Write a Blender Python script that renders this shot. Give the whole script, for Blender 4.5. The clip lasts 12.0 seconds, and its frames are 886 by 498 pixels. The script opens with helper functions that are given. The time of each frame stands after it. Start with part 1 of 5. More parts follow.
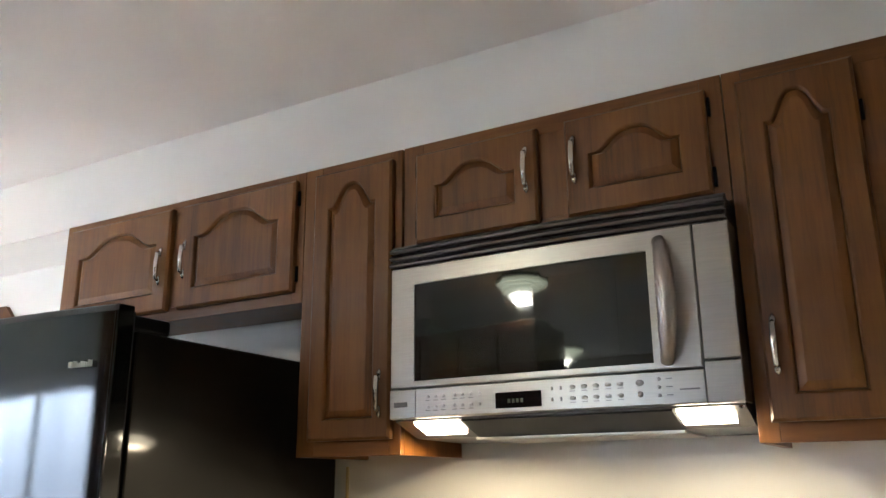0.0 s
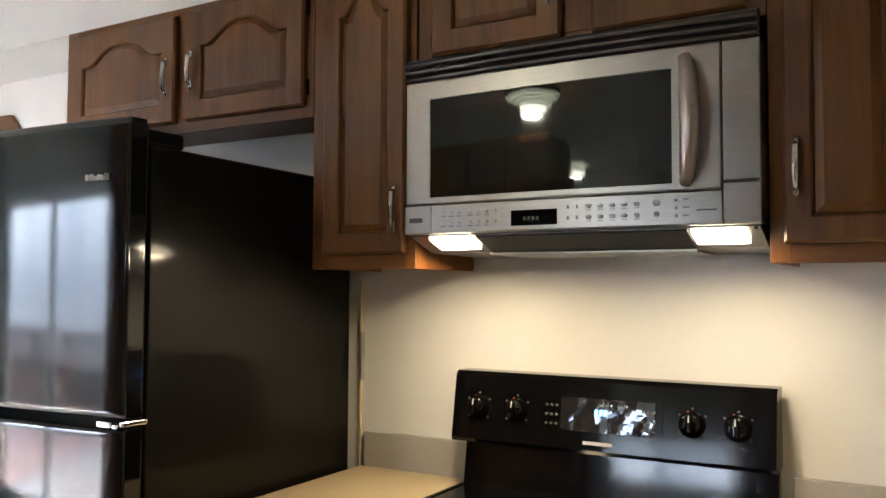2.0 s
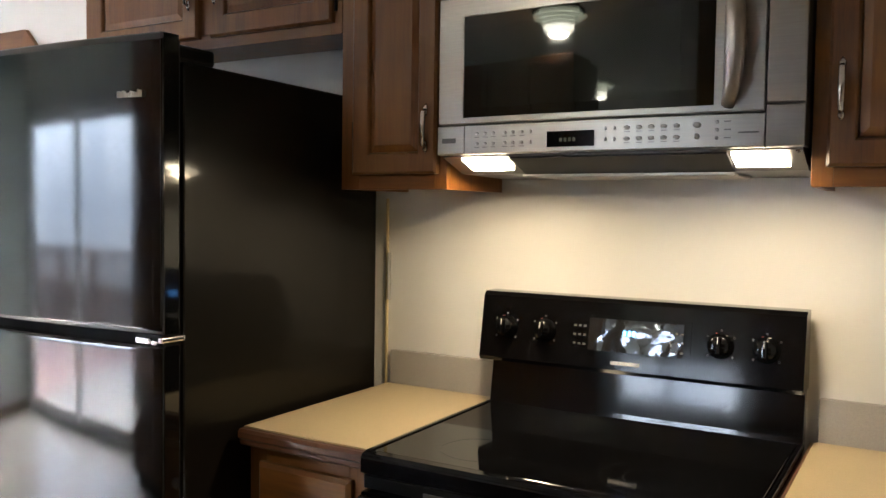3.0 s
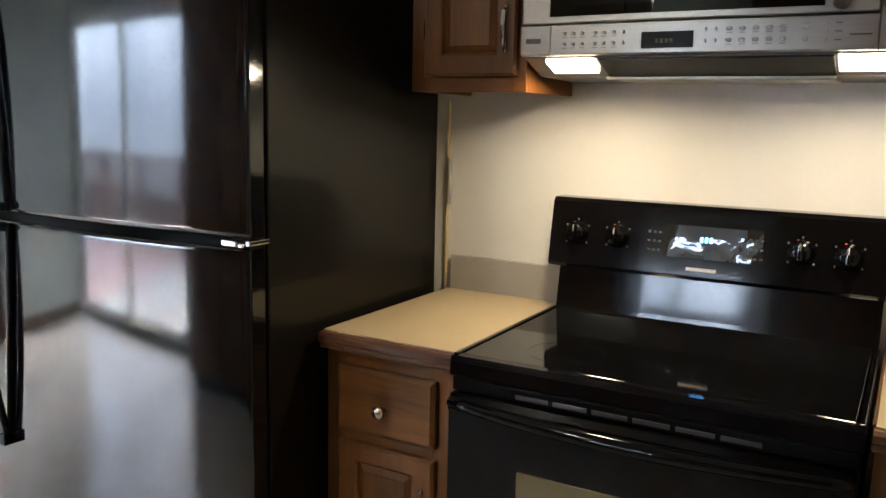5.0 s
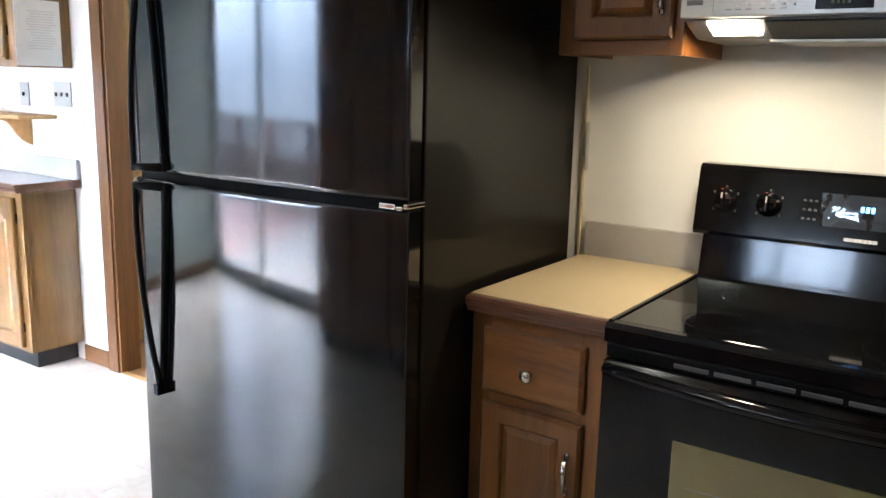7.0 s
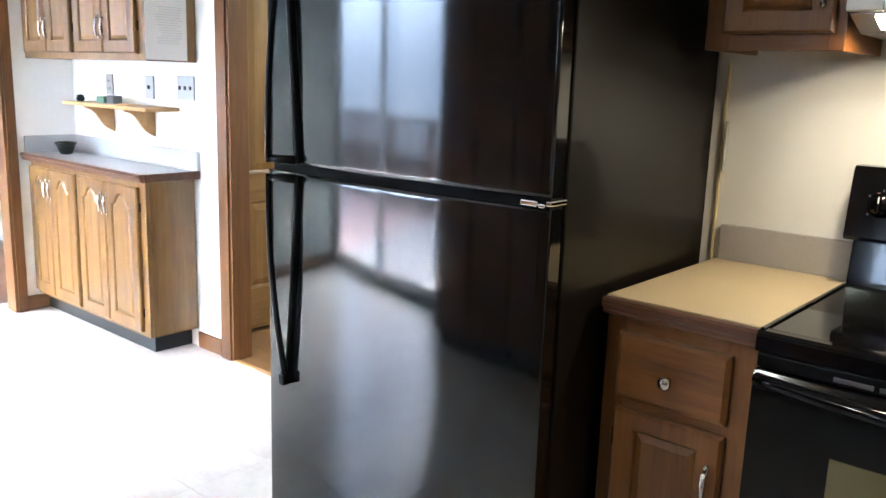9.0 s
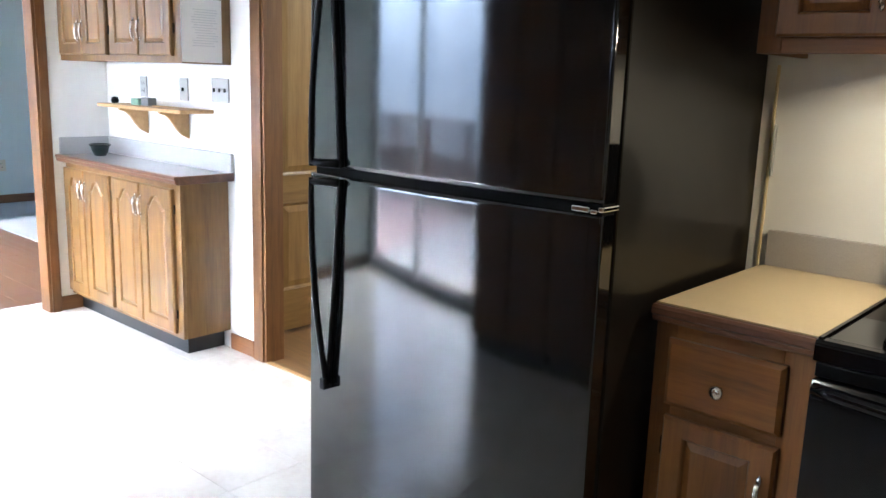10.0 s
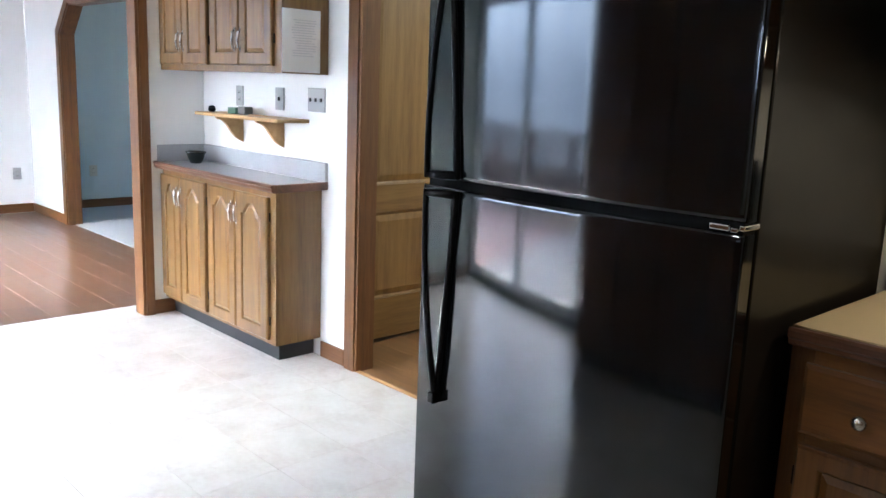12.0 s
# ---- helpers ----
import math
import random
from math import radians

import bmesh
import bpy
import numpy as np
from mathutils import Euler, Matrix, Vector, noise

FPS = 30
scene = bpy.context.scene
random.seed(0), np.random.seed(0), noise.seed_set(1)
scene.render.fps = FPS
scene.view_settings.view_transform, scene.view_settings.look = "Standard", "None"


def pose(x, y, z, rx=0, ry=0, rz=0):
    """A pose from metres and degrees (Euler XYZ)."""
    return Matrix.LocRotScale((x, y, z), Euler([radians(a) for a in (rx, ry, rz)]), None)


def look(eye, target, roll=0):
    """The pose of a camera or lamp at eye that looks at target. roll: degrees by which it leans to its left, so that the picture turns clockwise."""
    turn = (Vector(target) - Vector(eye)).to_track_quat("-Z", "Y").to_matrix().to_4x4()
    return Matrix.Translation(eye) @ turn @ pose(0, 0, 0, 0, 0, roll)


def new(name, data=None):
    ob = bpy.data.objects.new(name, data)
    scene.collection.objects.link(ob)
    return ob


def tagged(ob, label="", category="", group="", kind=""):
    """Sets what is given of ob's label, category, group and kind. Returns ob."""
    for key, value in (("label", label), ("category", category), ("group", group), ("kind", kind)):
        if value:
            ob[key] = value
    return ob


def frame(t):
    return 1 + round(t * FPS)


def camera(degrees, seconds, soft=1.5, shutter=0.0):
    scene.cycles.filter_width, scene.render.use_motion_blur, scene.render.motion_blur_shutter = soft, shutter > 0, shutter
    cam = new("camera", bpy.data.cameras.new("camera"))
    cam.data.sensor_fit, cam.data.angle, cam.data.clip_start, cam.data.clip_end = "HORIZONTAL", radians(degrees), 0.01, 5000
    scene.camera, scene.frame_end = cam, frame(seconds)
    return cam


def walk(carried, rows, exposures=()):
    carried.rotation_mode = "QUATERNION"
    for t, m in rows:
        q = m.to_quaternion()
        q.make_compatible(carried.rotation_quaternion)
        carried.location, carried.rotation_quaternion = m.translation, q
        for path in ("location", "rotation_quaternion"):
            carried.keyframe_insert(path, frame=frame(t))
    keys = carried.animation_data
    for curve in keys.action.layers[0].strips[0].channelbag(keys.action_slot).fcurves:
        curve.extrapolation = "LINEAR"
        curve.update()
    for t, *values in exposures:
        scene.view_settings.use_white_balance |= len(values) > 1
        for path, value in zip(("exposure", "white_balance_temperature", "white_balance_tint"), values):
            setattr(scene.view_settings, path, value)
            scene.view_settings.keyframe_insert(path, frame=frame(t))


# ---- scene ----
cam = camera(56.0, 12.0)
PATH = [
    (0, (1.112, -2.024, 1.413), (0.147, -0.357, 1.954), -0.4),
    (0.5, (1.11, -2.019, 1.414), (0.132, -0.334, 1.866), -0.2),
    (1, (1.104, -2.02, 1.417), (0.115, -0.315, 1.758), -0.1),
    (1.5, (1.096, -2.022, 1.421), (0.096, -0.305, 1.644), 0.1),
    (2, (1.078, -2.034, 1.429), (0.075, -0.307, 1.524), 0.3),
    (2.5, (1.057, -2.045, 1.427), (0.043, -0.321, 1.424), 0.6),
    (3, (1.021, -2.067, 1.426), (0.01, -0.343, 1.334), 0.8),
    (3.2, (1.011, -2.077, 1.422), (-0.004, -0.357, 1.298), 0.5),
    (5, (0.824, -2.161, 1.41), (-0.146, -0.44, 1.102), 1.3),
    (5.5, (0.779, -2.185, 1.41), (-0.18, -0.465, 1.063), 1.4),
    (6, (0.75, -2.203, 1.406), (-0.232, -0.5, 1.036), 1.5),
    (6.5, (0.721, -2.226, 1.403), (-0.325, -0.564, 1.023), 1.4),
    (7, (0.683, -2.254, 1.405), (-0.434, -0.642, 1.011), 1.4),
    (7.2, (0.684, -2.268, 1.398), (-0.471, -0.682, 1.01), 1.3),
    (9, (0.567, -2.299, 1.391), (-0.709, -0.812, 0.989), 1.9),
    (9.5, (0.535, -2.31, 1.391), (-0.759, -0.839, 0.991), 1.9),
    (10, (0.507, -2.326, 1.395), (-0.805, -0.871, 0.994), 1.9),
    (10.5, (0.476, -2.344, 1.393), (-0.861, -0.911, 0.993), 2.0),
    (11, (0.444, -2.358, 1.392), (-0.926, -0.955, 0.997), 2.1),
    (11.5, (0.41, -2.376, 1.391), (-0.99, -1.001, 1.001), 2.2),
    (12, (0.383, -2.393, 1.394), (-1.042, -1.043, 1.01), 2.2),
]
walk(cam, [(t, look(eye, target, roll)) for t, eye, target, roll in PATH], [(0.0, 4.88, 5650, 9), (2.0, 4.56, 5850, 10), (3.5, 4.53, 5800, 10), (5.0, 4.56, 5650, 10), (6.0, 4.80, 5450, 9), (9.0, 4.88, 5250, 9), (10.5, 4.60, 5200, 9), (12.0, 4.16, 5200, 9)])

# ---- world, sun, exposure ----
world = bpy.data.worlds.new("world")
scene.world = world
world.use_nodes = True
wn, wl = world.node_tree.nodes, world.node_tree.links
sky = wn.new("ShaderNodeTexSky")
sky.sky_type, sky.sun_disc = "NISHITA", False
sky.sun_elevation, sky.sun_rotation = radians(33), radians(185)
sky.dust_density, sky.air_density, sky.ozone_density = 4.0, 1.0, 0.4
wn["Background"].inputs["Strength"].default_value = 0.15
wl.new(sky.outputs[0], wn["Background"].inputs["Color"])
sun = new("sun", bpy.data.lights.new("sun", "SUN"))
sun.data.energy, sun.data.angle, sun.data.color = 0.8, radians(45), (1.0, 0.97, 0.93)
sun.matrix_world = look((-4.9, -9.2, 5.4), (-3.0, -1.0, 0.0))


# ---- materials ----
def mat(name):
    m = bpy.data.materials.new(name)
    m.use_nodes = True
    return m, m.node_tree.nodes, m.node_tree.links, m.node_tree.nodes["Principled BSDF"]


def ramp(n, stops):
    r = n.new("ShaderNodeValToRGB")
    while len(r.color_ramp.elements) < len(stops):
        r.color_ramp.elements.new(0.5)
    for e, (p, c) in zip(r.color_ramp.elements, stops):
        e.position, e.color = p, (*c, 1)
    return r


def coords(n, l, scale, kind="Object"):
    tc, mp = n.new("ShaderNodeTexCoord"), n.new("ShaderNodeMapping")
    mp.inputs["Scale"].default_value = scale
    l.new(tc.outputs[kind], mp.inputs["Vector"])
    return mp.outputs["Vector"]


def noise_of(n, l, vec, scale, detail=4.0, rough=0.55):
    t = n.new("ShaderNodeTexNoise")
    t.inputs["Scale"].default_value, t.inputs["Detail"].default_value, t.inputs["Roughness"].default_value = scale, detail, rough
    l.new(vec, t.inputs["Vector"])
    return t.outputs["Fac"]


def bump(n, l, p, height, strength, distance=0.002):
    b = n.new("ShaderNodeBump")
    b.inputs["Strength"].default_value, b.inputs["Distance"].default_value = strength, distance
    l.new(height, b.inputs["Height"])
    l.new(b.outputs["Normal"], p.inputs["Normal"])


def wood(name, dark, mid, light, grain="Z", rough=0.35, vary=0.16, coat=0.0):
    """Stained wood, grain along one axis, each piece a little different."""
    m, n, l, p = mat(name)
    s = {"Z": (14, 14, 0.9), "X": (0.9, 14, 14), "Y": (14, 0.9, 14)}[grain]
    oi = n.new("ShaderNodeObjectInfo")
    add = n.new("ShaderNodeVectorMath")
    add.operation = "MULTIPLY_ADD"
    tc = n.new("ShaderNodeTexCoord")
    l.new(oi.outputs["Random"], add.inputs[0])
    add.inputs[1].default_value = (7.3, 5.1, 9.7)
    l.new(tc.outputs["Object"], add.inputs[2])
    mp = n.new("ShaderNodeMapping")
    mp.inputs["Scale"].default_value = s
    l.new(add.outputs[0], mp.inputs["Vector"])
    big = noise_of(n, l, mp.outputs["Vector"], 1.6, 5, 0.6)
    fine = noise_of(n, l, mp.outputs["Vector"], 9.0, 3, 0.7)
    mx = n.new("ShaderNodeMix")
    mx.inputs["Factor"].default_value = 0.35
    l.new(big, mx.inputs[2])
    l.new(fine, mx.inputs[3])
    r = ramp(n, [(0.3, dark), (0.5, mid), (0.72, light)])
    l.new(mx.outputs[0], r.inputs[0])
    hsv = n.new("ShaderNodeHueSaturation")
    mr = n.new("ShaderNodeMapRange")
    mr.inputs["To Min"].default_value, mr.inputs["To Max"].default_value = 1 - vary, 1 + vary
    l.new(oi.outputs["Random"], mr.inputs["Value"])
    l.new(mr.outputs[0], hsv.inputs["Value"])
    l.new(r.outputs[0], hsv.inputs["Color"])
    l.new(hsv.outputs[0], p.inputs["Base Color"])
    rr = n.new("ShaderNodeMapRange")
    rr.inputs["To Min"].default_value, rr.inputs["To Max"].default_value = rough - 0.07, rough + 0.12
    l.new(big, rr.inputs["Value"])
    l.new(rr.outputs[0], p.inputs["Roughness"])
    p.inputs["Coat Weight"].default_value = coat
    p.inputs["Coat Roughness"].default_value = 0.2
    bump(n, l, p, fine, 0.25, 0.0006)
    return m


def paint(name, color, rough=0.6, tex=60.0, strength=0.25, dist=0.0015, stain=0.06, spec=0.4):
    m, n, l, p = mat(name)
    v = coords(n, l, (1, 1, 1))
    a = noise_of(n, l, v, 1.3, 3)
    r = ramp(n, [(0.3, tuple(c * (1 - stain) for c in color)), (0.7, color)])
    l.new(a, r.inputs[0])
    l.new(r.outputs[0], p.inputs["Base Color"])
    p.inputs["Roughness"].default_value = rough
    p.inputs["Specular IOR Level"].default_value = spec
    bump(n, l, p, noise_of(n, l, v, tex, 4, 0.6), strength, dist)
    return m


def gloss(name, color, rough, tex=0.0, strength=0.0, metal=0.0, coat=0.0, smear=0.0, spec=0.5, coat_rough=0.06):
    m, n, l, p = mat(name)
    v = coords(n, l, (1, 1, 1))
    p.inputs["Base Color"].default_value = (*color, 1)
    p.inputs["Metallic"].default_value = metal
    p.inputs["Coat Weight"].default_value = coat
    p.inputs["Coat Roughness"].default_value = coat_rough
    p.inputs["Specular IOR Level"].default_value = spec
    mr = n.new("ShaderNodeMapRange")
    mr.inputs["To Min"].default_value, mr.inputs["To Max"].default_value = max(0.02, rough - smear), rough + smear
    l.new(noise_of(n, l, v, 5.0, 5, 0.6), mr.inputs["Value"])
    l.new(mr.outputs[0], p.inputs["Roughness"])
    if tex:
        bump(n, l, p, noise_of(n, l, v, tex, 2, 0.5), strength, 0.0006)
    return m


def brushed(name, color, rough, axis=(2, 300, 300)):
    m, n, l, p = mat(name)
    v = coords(n, l, axis)
    f = noise_of(n, l, v, 1.0, 3, 0.6)
    r = ramp(n, [(0.3, tuple(c * 0.88 for c in color)), (0.7, color)])
    l.new(f, r.inputs[0])
    l.new(r.outputs[0], p.inputs["Base Color"])
    p.inputs["Metallic"].default_value = 1.0
    mr = n.new("ShaderNodeMapRange")
    mr.inputs["To Min"].default_value, mr.inputs["To Max"].default_value = rough - 0.05, rough + 0.08
    l.new(f, mr.inputs["Value"])
    l.new(mr.outputs[0], p.inputs["Roughness"])
    bump(n, l, p, f, 0.08, 0.0003)
    return m


def glow(name, color, strength, base=0.8):
    m, n, l, p = mat(name)
    p.inputs["Base Color"].default_value = (base, base, base, 1)
    p.inputs["Emission Color"].default_value = (*color, 1)
    p.inputs["Emission Strength"].default_value = strength
    return m


def speckle(name, base, dots, rough=0.4, scale=220.0):
    """Laminate with fine flecks and faint clouding."""
    m, n, l, p = mat(name)
    v = coords(n, l, (1, 1, 1))
    r = ramp(n, [(0.35, dots), (0.5, base), (0.7, tuple(min(1, c * 1.08) for c in base))])
    l.new(noise_of(n, l, v, scale, 3, 0.7), r.inputs[0])
    r2 = ramp(n, [(0.3, (0.9, 0.9, 0.9)), (0.7, (1, 1, 1))])
    l.new(noise_of(n, l, v, 3.0, 4), r2.inputs[0])
    mx = n.new("ShaderNodeMix")
    mx.data_type, mx.blend_type = "RGBA", "MULTIPLY"
    mx.inputs["Factor"].default_value = 1
    l.new(r.outputs[0], mx.inputs[6])
    l.new(r2.outputs[0], mx.inputs[7])
    l.new(mx.outputs[2], p.inputs["Base Color"])
    p.inputs["Roughness"].default_value = rough
    bump(n, l, p, noise_of(n, l, v, 500, 2), 0.08, 0.0003)
    return m


def glass_mat(name, tint=(1, 1, 1), rough=0.0):
    m, n, l, p = mat(name)
    p.inputs["Base Color"].default_value = (*tint, 1)
    p.inputs["Transmission Weight"].default_value = 1
    p.inputs["Roughness"].default_value = rough
    p.inputs["IOR"].default_value = 1.45
    return m


def vinyl_mat():
    m, n, l, p = mat("vinyl_tile")
    oi = n.new("ShaderNodeObjectInfo")
    tc = n.new("ShaderNodeTexCoord")
    add = n.new("ShaderNodeVectorMath")
    add.operation = "MULTIPLY_ADD"
    l.new(oi.outputs["Random"], add.inputs[0])
    add.inputs[1].default_value = (31.0, 17.0, 0)
    l.new(tc.outputs["Object"], add.inputs[2])
    a = noise_of(n, l, add.outputs[0], 5.0, 6, 0.62)
    c = noise_of(n, l, add.outputs[0], 40.0, 4, 0.6)
    r = ramp(n, [(0.28, (0.62, 0.57, 0.52)), (0.5, (0.73, 0.70, 0.65)), (0.72, (0.80, 0.78, 0.74))])
    mx = n.new("ShaderNodeMix")
    mx.inputs["Factor"].default_value = 0.2
    l.new(a, mx.inputs[2])
    l.new(c, mx.inputs[3])
    l.new(mx.outputs[0], r.inputs[0])
    l.new(r.outputs[0], p.inputs["Base Color"])
    mr = n.new("ShaderNodeMapRange")
    mr.inputs["To Min"].default_value, mr.inputs["To Max"].default_value = 0.15, 0.31
    l.new(a, mr.inputs["Value"])
    l.new(mr.outputs[0], p.inputs["Roughness"])
    bump(n, l, p, c, 0.12, 0.0008)
    return m


CAB = wood("cabinet_wood", (0.076, 0.0265, 0.0037), (0.165, 0.061, 0.0090), (0.215, 0.090, 0.0145), "Z", 0.38, 0.10, 0.10)
CABX = wood("cabinet_wood_rail", (0.076, 0.0265, 0.0037), (0.165, 0.061, 0.0090), (0.215, 0.090, 0.0145), "X", 0.38, 0.10, 0.10)
OAKV = wood("buffet_wood", (0.105, 0.049, 0.012), (0.188, 0.097, 0.022), (0.26, 0.142, 0.036), "Z", 0.30, 0.08, 0.4)
TRIM = wood("trim_wood", (0.085, 0.033, 0.008), (0.150, 0.062, 0.015), (0.21, 0.096, 0.027), "Z", 0.44, 0.10, 0.06)
TRIMX = wood("trim_wood_long", (0.095, 0.036, 0.009), (0.155, 0.064, 0.016), (0.22, 0.098, 0.028), "X", 0.35, 0.10, 0.2)
TRIMY = wood("trim_wood_deep", (0.095, 0.036, 0.009), (0.155, 0.064, 0.016), (0.22, 0.098, 0.028), "Y", 0.35, 0.10, 0.2)
EDGE = wood("edge_wood", (0.06, 0.024, 0.012), (0.12, 0.05, 0.024), (0.18, 0.08, 0.04), "X", 0.34, 0.06, 0.3)
DOORW = wood("door_wood", (0.13, 0.064, 0.014), (0.205, 0.112, 0.027), (0.27, 0.158, 0.044), "Z", 0.38, 0.06, 0.15)
DOORX = wood("door_wood_rail", (0.13, 0.064, 0.014), (0.205, 0.112, 0.027), (0.27, 0.158, 0.044), "Y", 0.38, 0.06, 0.15)
SHELFW = wood("shelf_pine", (0.36, 0.20, 0.075), (0.50, 0.30, 0.12), (0.60, 0.39, 0.17), "X", 0.45, 0.06)
HALLW = wood("hall_oak", (0.17, 0.085, 0.034), (0.25, 0.135, 0.056), (0.32, 0.18, 0.08), "Y", 0.3, 0.12, 0.25)
PLANK = wood("floor_oak", (0.068, 0.032, 0.017), (0.110, 0.054, 0.028), (0.145, 0.076, 0.041), "Y", 0.3, 0.14, 0.25)
WALL = paint("wall_paint_white", (0.83, 0.83, 0.80), 0.55, 180, 0.12, 0.0006)
WALLG = paint("wall_paint_grey_green", (0.55, 0.61, 0.575), 0.6, 180, 0.12, 0.0006)
CREAM = paint("cream_trim_paint", (0.72, 0.60, 0.34), 0.5, 120, 0.1, 0.0005)
CEIL = paint("ceiling_stipple", (0.86, 0.83, 0.80), 0.85, 26, 0.5, 0.004, 0.08, 0.2)
LAM = speckle("counter_laminate", (0.54, 0.44, 0.265), (0.49, 0.39, 0.225), 0.42, 420)
LAMG = speckle("laminate_grey", (0.42, 0.395, 0.365), (0.385, 0.36, 0.33), 0.4, 420)
LAMB = speckle("buffet_laminate", (0.50, 0.51, 0.52), (0.45, 0.46, 0.47), 0.22)
BLACK = gloss("black_enamel", (0.003, 0.003, 0.0035), 0.09, 0, 0, 0, 0.0, 0.03, 0.30)
ENAMEL = gloss("backguard_enamel", (0.003, 0.003, 0.0035), 0.085, 0, 0, 0, 0.3, 0.02, 0.5, 0.07)
FRONT = gloss("fridge_front_enamel", (0.004, 0.0042, 0.0045), 0.075, 90.0, 0.02, 0, 0.0, 0.02, 0.7)
SIDE = gloss("fridge_side_textured", (0.0062, 0.0055, 0.0046), 0.40, 420.0, 0.06, 0, 0.26, 0.05, 0.12, 0.08)
PLASTIC = gloss("black_plastic", (0.004, 0.004, 0.0045), 0.3, 0, 0, 0, 0, 0.05, 0.14)
RUBBER = gloss("black_vinyl", (0.012, 0.013, 0.015), 0.55, 60, 0.2, 0, 0, 0.05)
CERAM = gloss("ceramic_glass", (0.003, 0.003, 0.0035), 0.05, 0, 0, 0, 0.0, 0.02, 0.4)
RING = gloss("burner_mark", (0.016, 0.016, 0.017), 0.2)
STEEL = brushed("brushed_stainless", (0.47, 0.445, 0.40), 0.30)
STEELD = brushed("grille_steel", (0.17, 0.16, 0.155), 0.38)
HANDLE = brushed("satin_handle_metal", (0.46, 0.42, 0.38), 0.36, (300, 300, 2))
NICKEL = gloss("brushed_nickel", (0.66, 0.62, 0.56), 0.24, 0, 0, 1.0, 0, 0.06)
CHROME = gloss("chrome", (0.82, 0.82, 0.83), 0.08, 0, 0, 1.0, 0, 0.02)
MWGLASS = gloss("microwave_window", (0.005, 0.006, 0.005), 0.03, 0, 0, 0, 0.25, 0.01, 0.5, 0.02)
MWMESH = gloss("microwave_screen", (0.016, 0.019, 0.015), 0.04, 0, 0, 0, 0.2, 0.01, 0.5, 0.02)
OVENGL = gloss("oven_window", (0.125, 0.100, 0.040), 0.10, 0, 0, 0, 0.4, 0.03, 0.8)
BUTTON = gloss("grey_buttons", (0.50, 0.48, 0.45), 0.35)
PRINT = gloss("pale_print", (0.62, 0.62, 0.60), 0.5)
PRINTD = gloss("dark_print", (0.10, 0.095, 0.09), 0.5)
PAPER = paint("paper", (0.82, 0.82, 0.80), 0.8, 90, 0.1, 0.0004, 0.03)
INK = gloss("faint_ink", (0.64, 0.65, 0.65), 0.7)
PLATE = gloss("switch_plate", (0.38, 0.38, 0.37), 0.35)
PLATEI = gloss("outlet_ivory", (0.55, 0.50, 0.36), 0.4)
HOLE = gloss("slot_black", (0.006, 0.006, 0.006), 0.6, 0, 0, 0, 0, 0.05, 0.06)
FILM = gloss("display_film", (0.13, 0.14, 0.16), 0.06, 60, 0.5, 0.9, 0, 0.02)
DISP = glow("blue_digits", (0.15, 0.45, 1.0), 0.35, 0.05)
DISPG = glow("green_digits", (0.70, 0.65, 0.30), 0.002, 0.02)
LAMP = glow("lamp_lens", (1.0, 0.80, 0.50), 1.6)
CEILLAMP = glow("ceiling_lamp_glass", (1.0, 0.92, 0.68), 1.0)
CLEAR = glass_mat("window_glass")
RIBBED = glow("ribbed_glass", (0.95, 0.95, 0.62), 0.13)
FRAMEW = paint("vinyl_frame_white", (0.84, 0.86, 0.88), 0.35, 80, 0.05, 0.0004)
POT = gloss("green_glaze", (0.008, 0.016, 0.013), 0.2, 0, 0, 0, 0.4, 0.05)
DECK = wood("deck_boards", (0.46, 0.31, 0.27), (0.58, 0.41, 0.37), (0.68, 0.51, 0.46), "X", 0.7, 0.1)
CARPET = paint("carpet", (0.50, 0.53, 0.54), 0.95, 320, 0.8, 0.006, 0.12, 0.1)
GROUND = paint("winter_grass", (0.24, 0.20, 0.15), 0.95, 8, 0.5, 0.02, 0.3, 0.1)
# Woods that glow: daylight and haze put in as emission, dimmer near the ground.
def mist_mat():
    m, n, l, p = mat("glowing_misty_woods")
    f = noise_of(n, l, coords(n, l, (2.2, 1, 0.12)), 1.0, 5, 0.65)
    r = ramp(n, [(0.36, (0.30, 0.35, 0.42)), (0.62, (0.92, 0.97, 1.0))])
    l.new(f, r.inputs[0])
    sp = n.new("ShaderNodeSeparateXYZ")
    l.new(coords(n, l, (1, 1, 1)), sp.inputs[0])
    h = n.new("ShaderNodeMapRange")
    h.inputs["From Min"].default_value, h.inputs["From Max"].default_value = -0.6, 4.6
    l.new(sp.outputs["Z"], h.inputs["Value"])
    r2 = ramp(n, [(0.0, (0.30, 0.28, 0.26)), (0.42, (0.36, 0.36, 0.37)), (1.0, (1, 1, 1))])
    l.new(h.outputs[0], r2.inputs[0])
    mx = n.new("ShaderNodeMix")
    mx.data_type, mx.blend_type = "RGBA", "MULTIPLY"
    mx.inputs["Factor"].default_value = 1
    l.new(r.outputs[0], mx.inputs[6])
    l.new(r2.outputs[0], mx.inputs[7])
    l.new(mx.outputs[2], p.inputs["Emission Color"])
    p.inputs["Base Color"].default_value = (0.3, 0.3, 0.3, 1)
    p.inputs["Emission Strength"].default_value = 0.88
    return m


RAILW = wood("railing_wood", (0.10, 0.065, 0.045), (0.16, 0.105, 0.075), (0.22, 0.15, 0.11), "Z", 0.7, 0.1)
MIST = mist_mat()
VINYL = vinyl_mat()
GROUT = paint("floor_joint", (0.65, 0.61, 0.56), 0.7, 120, 0.2)


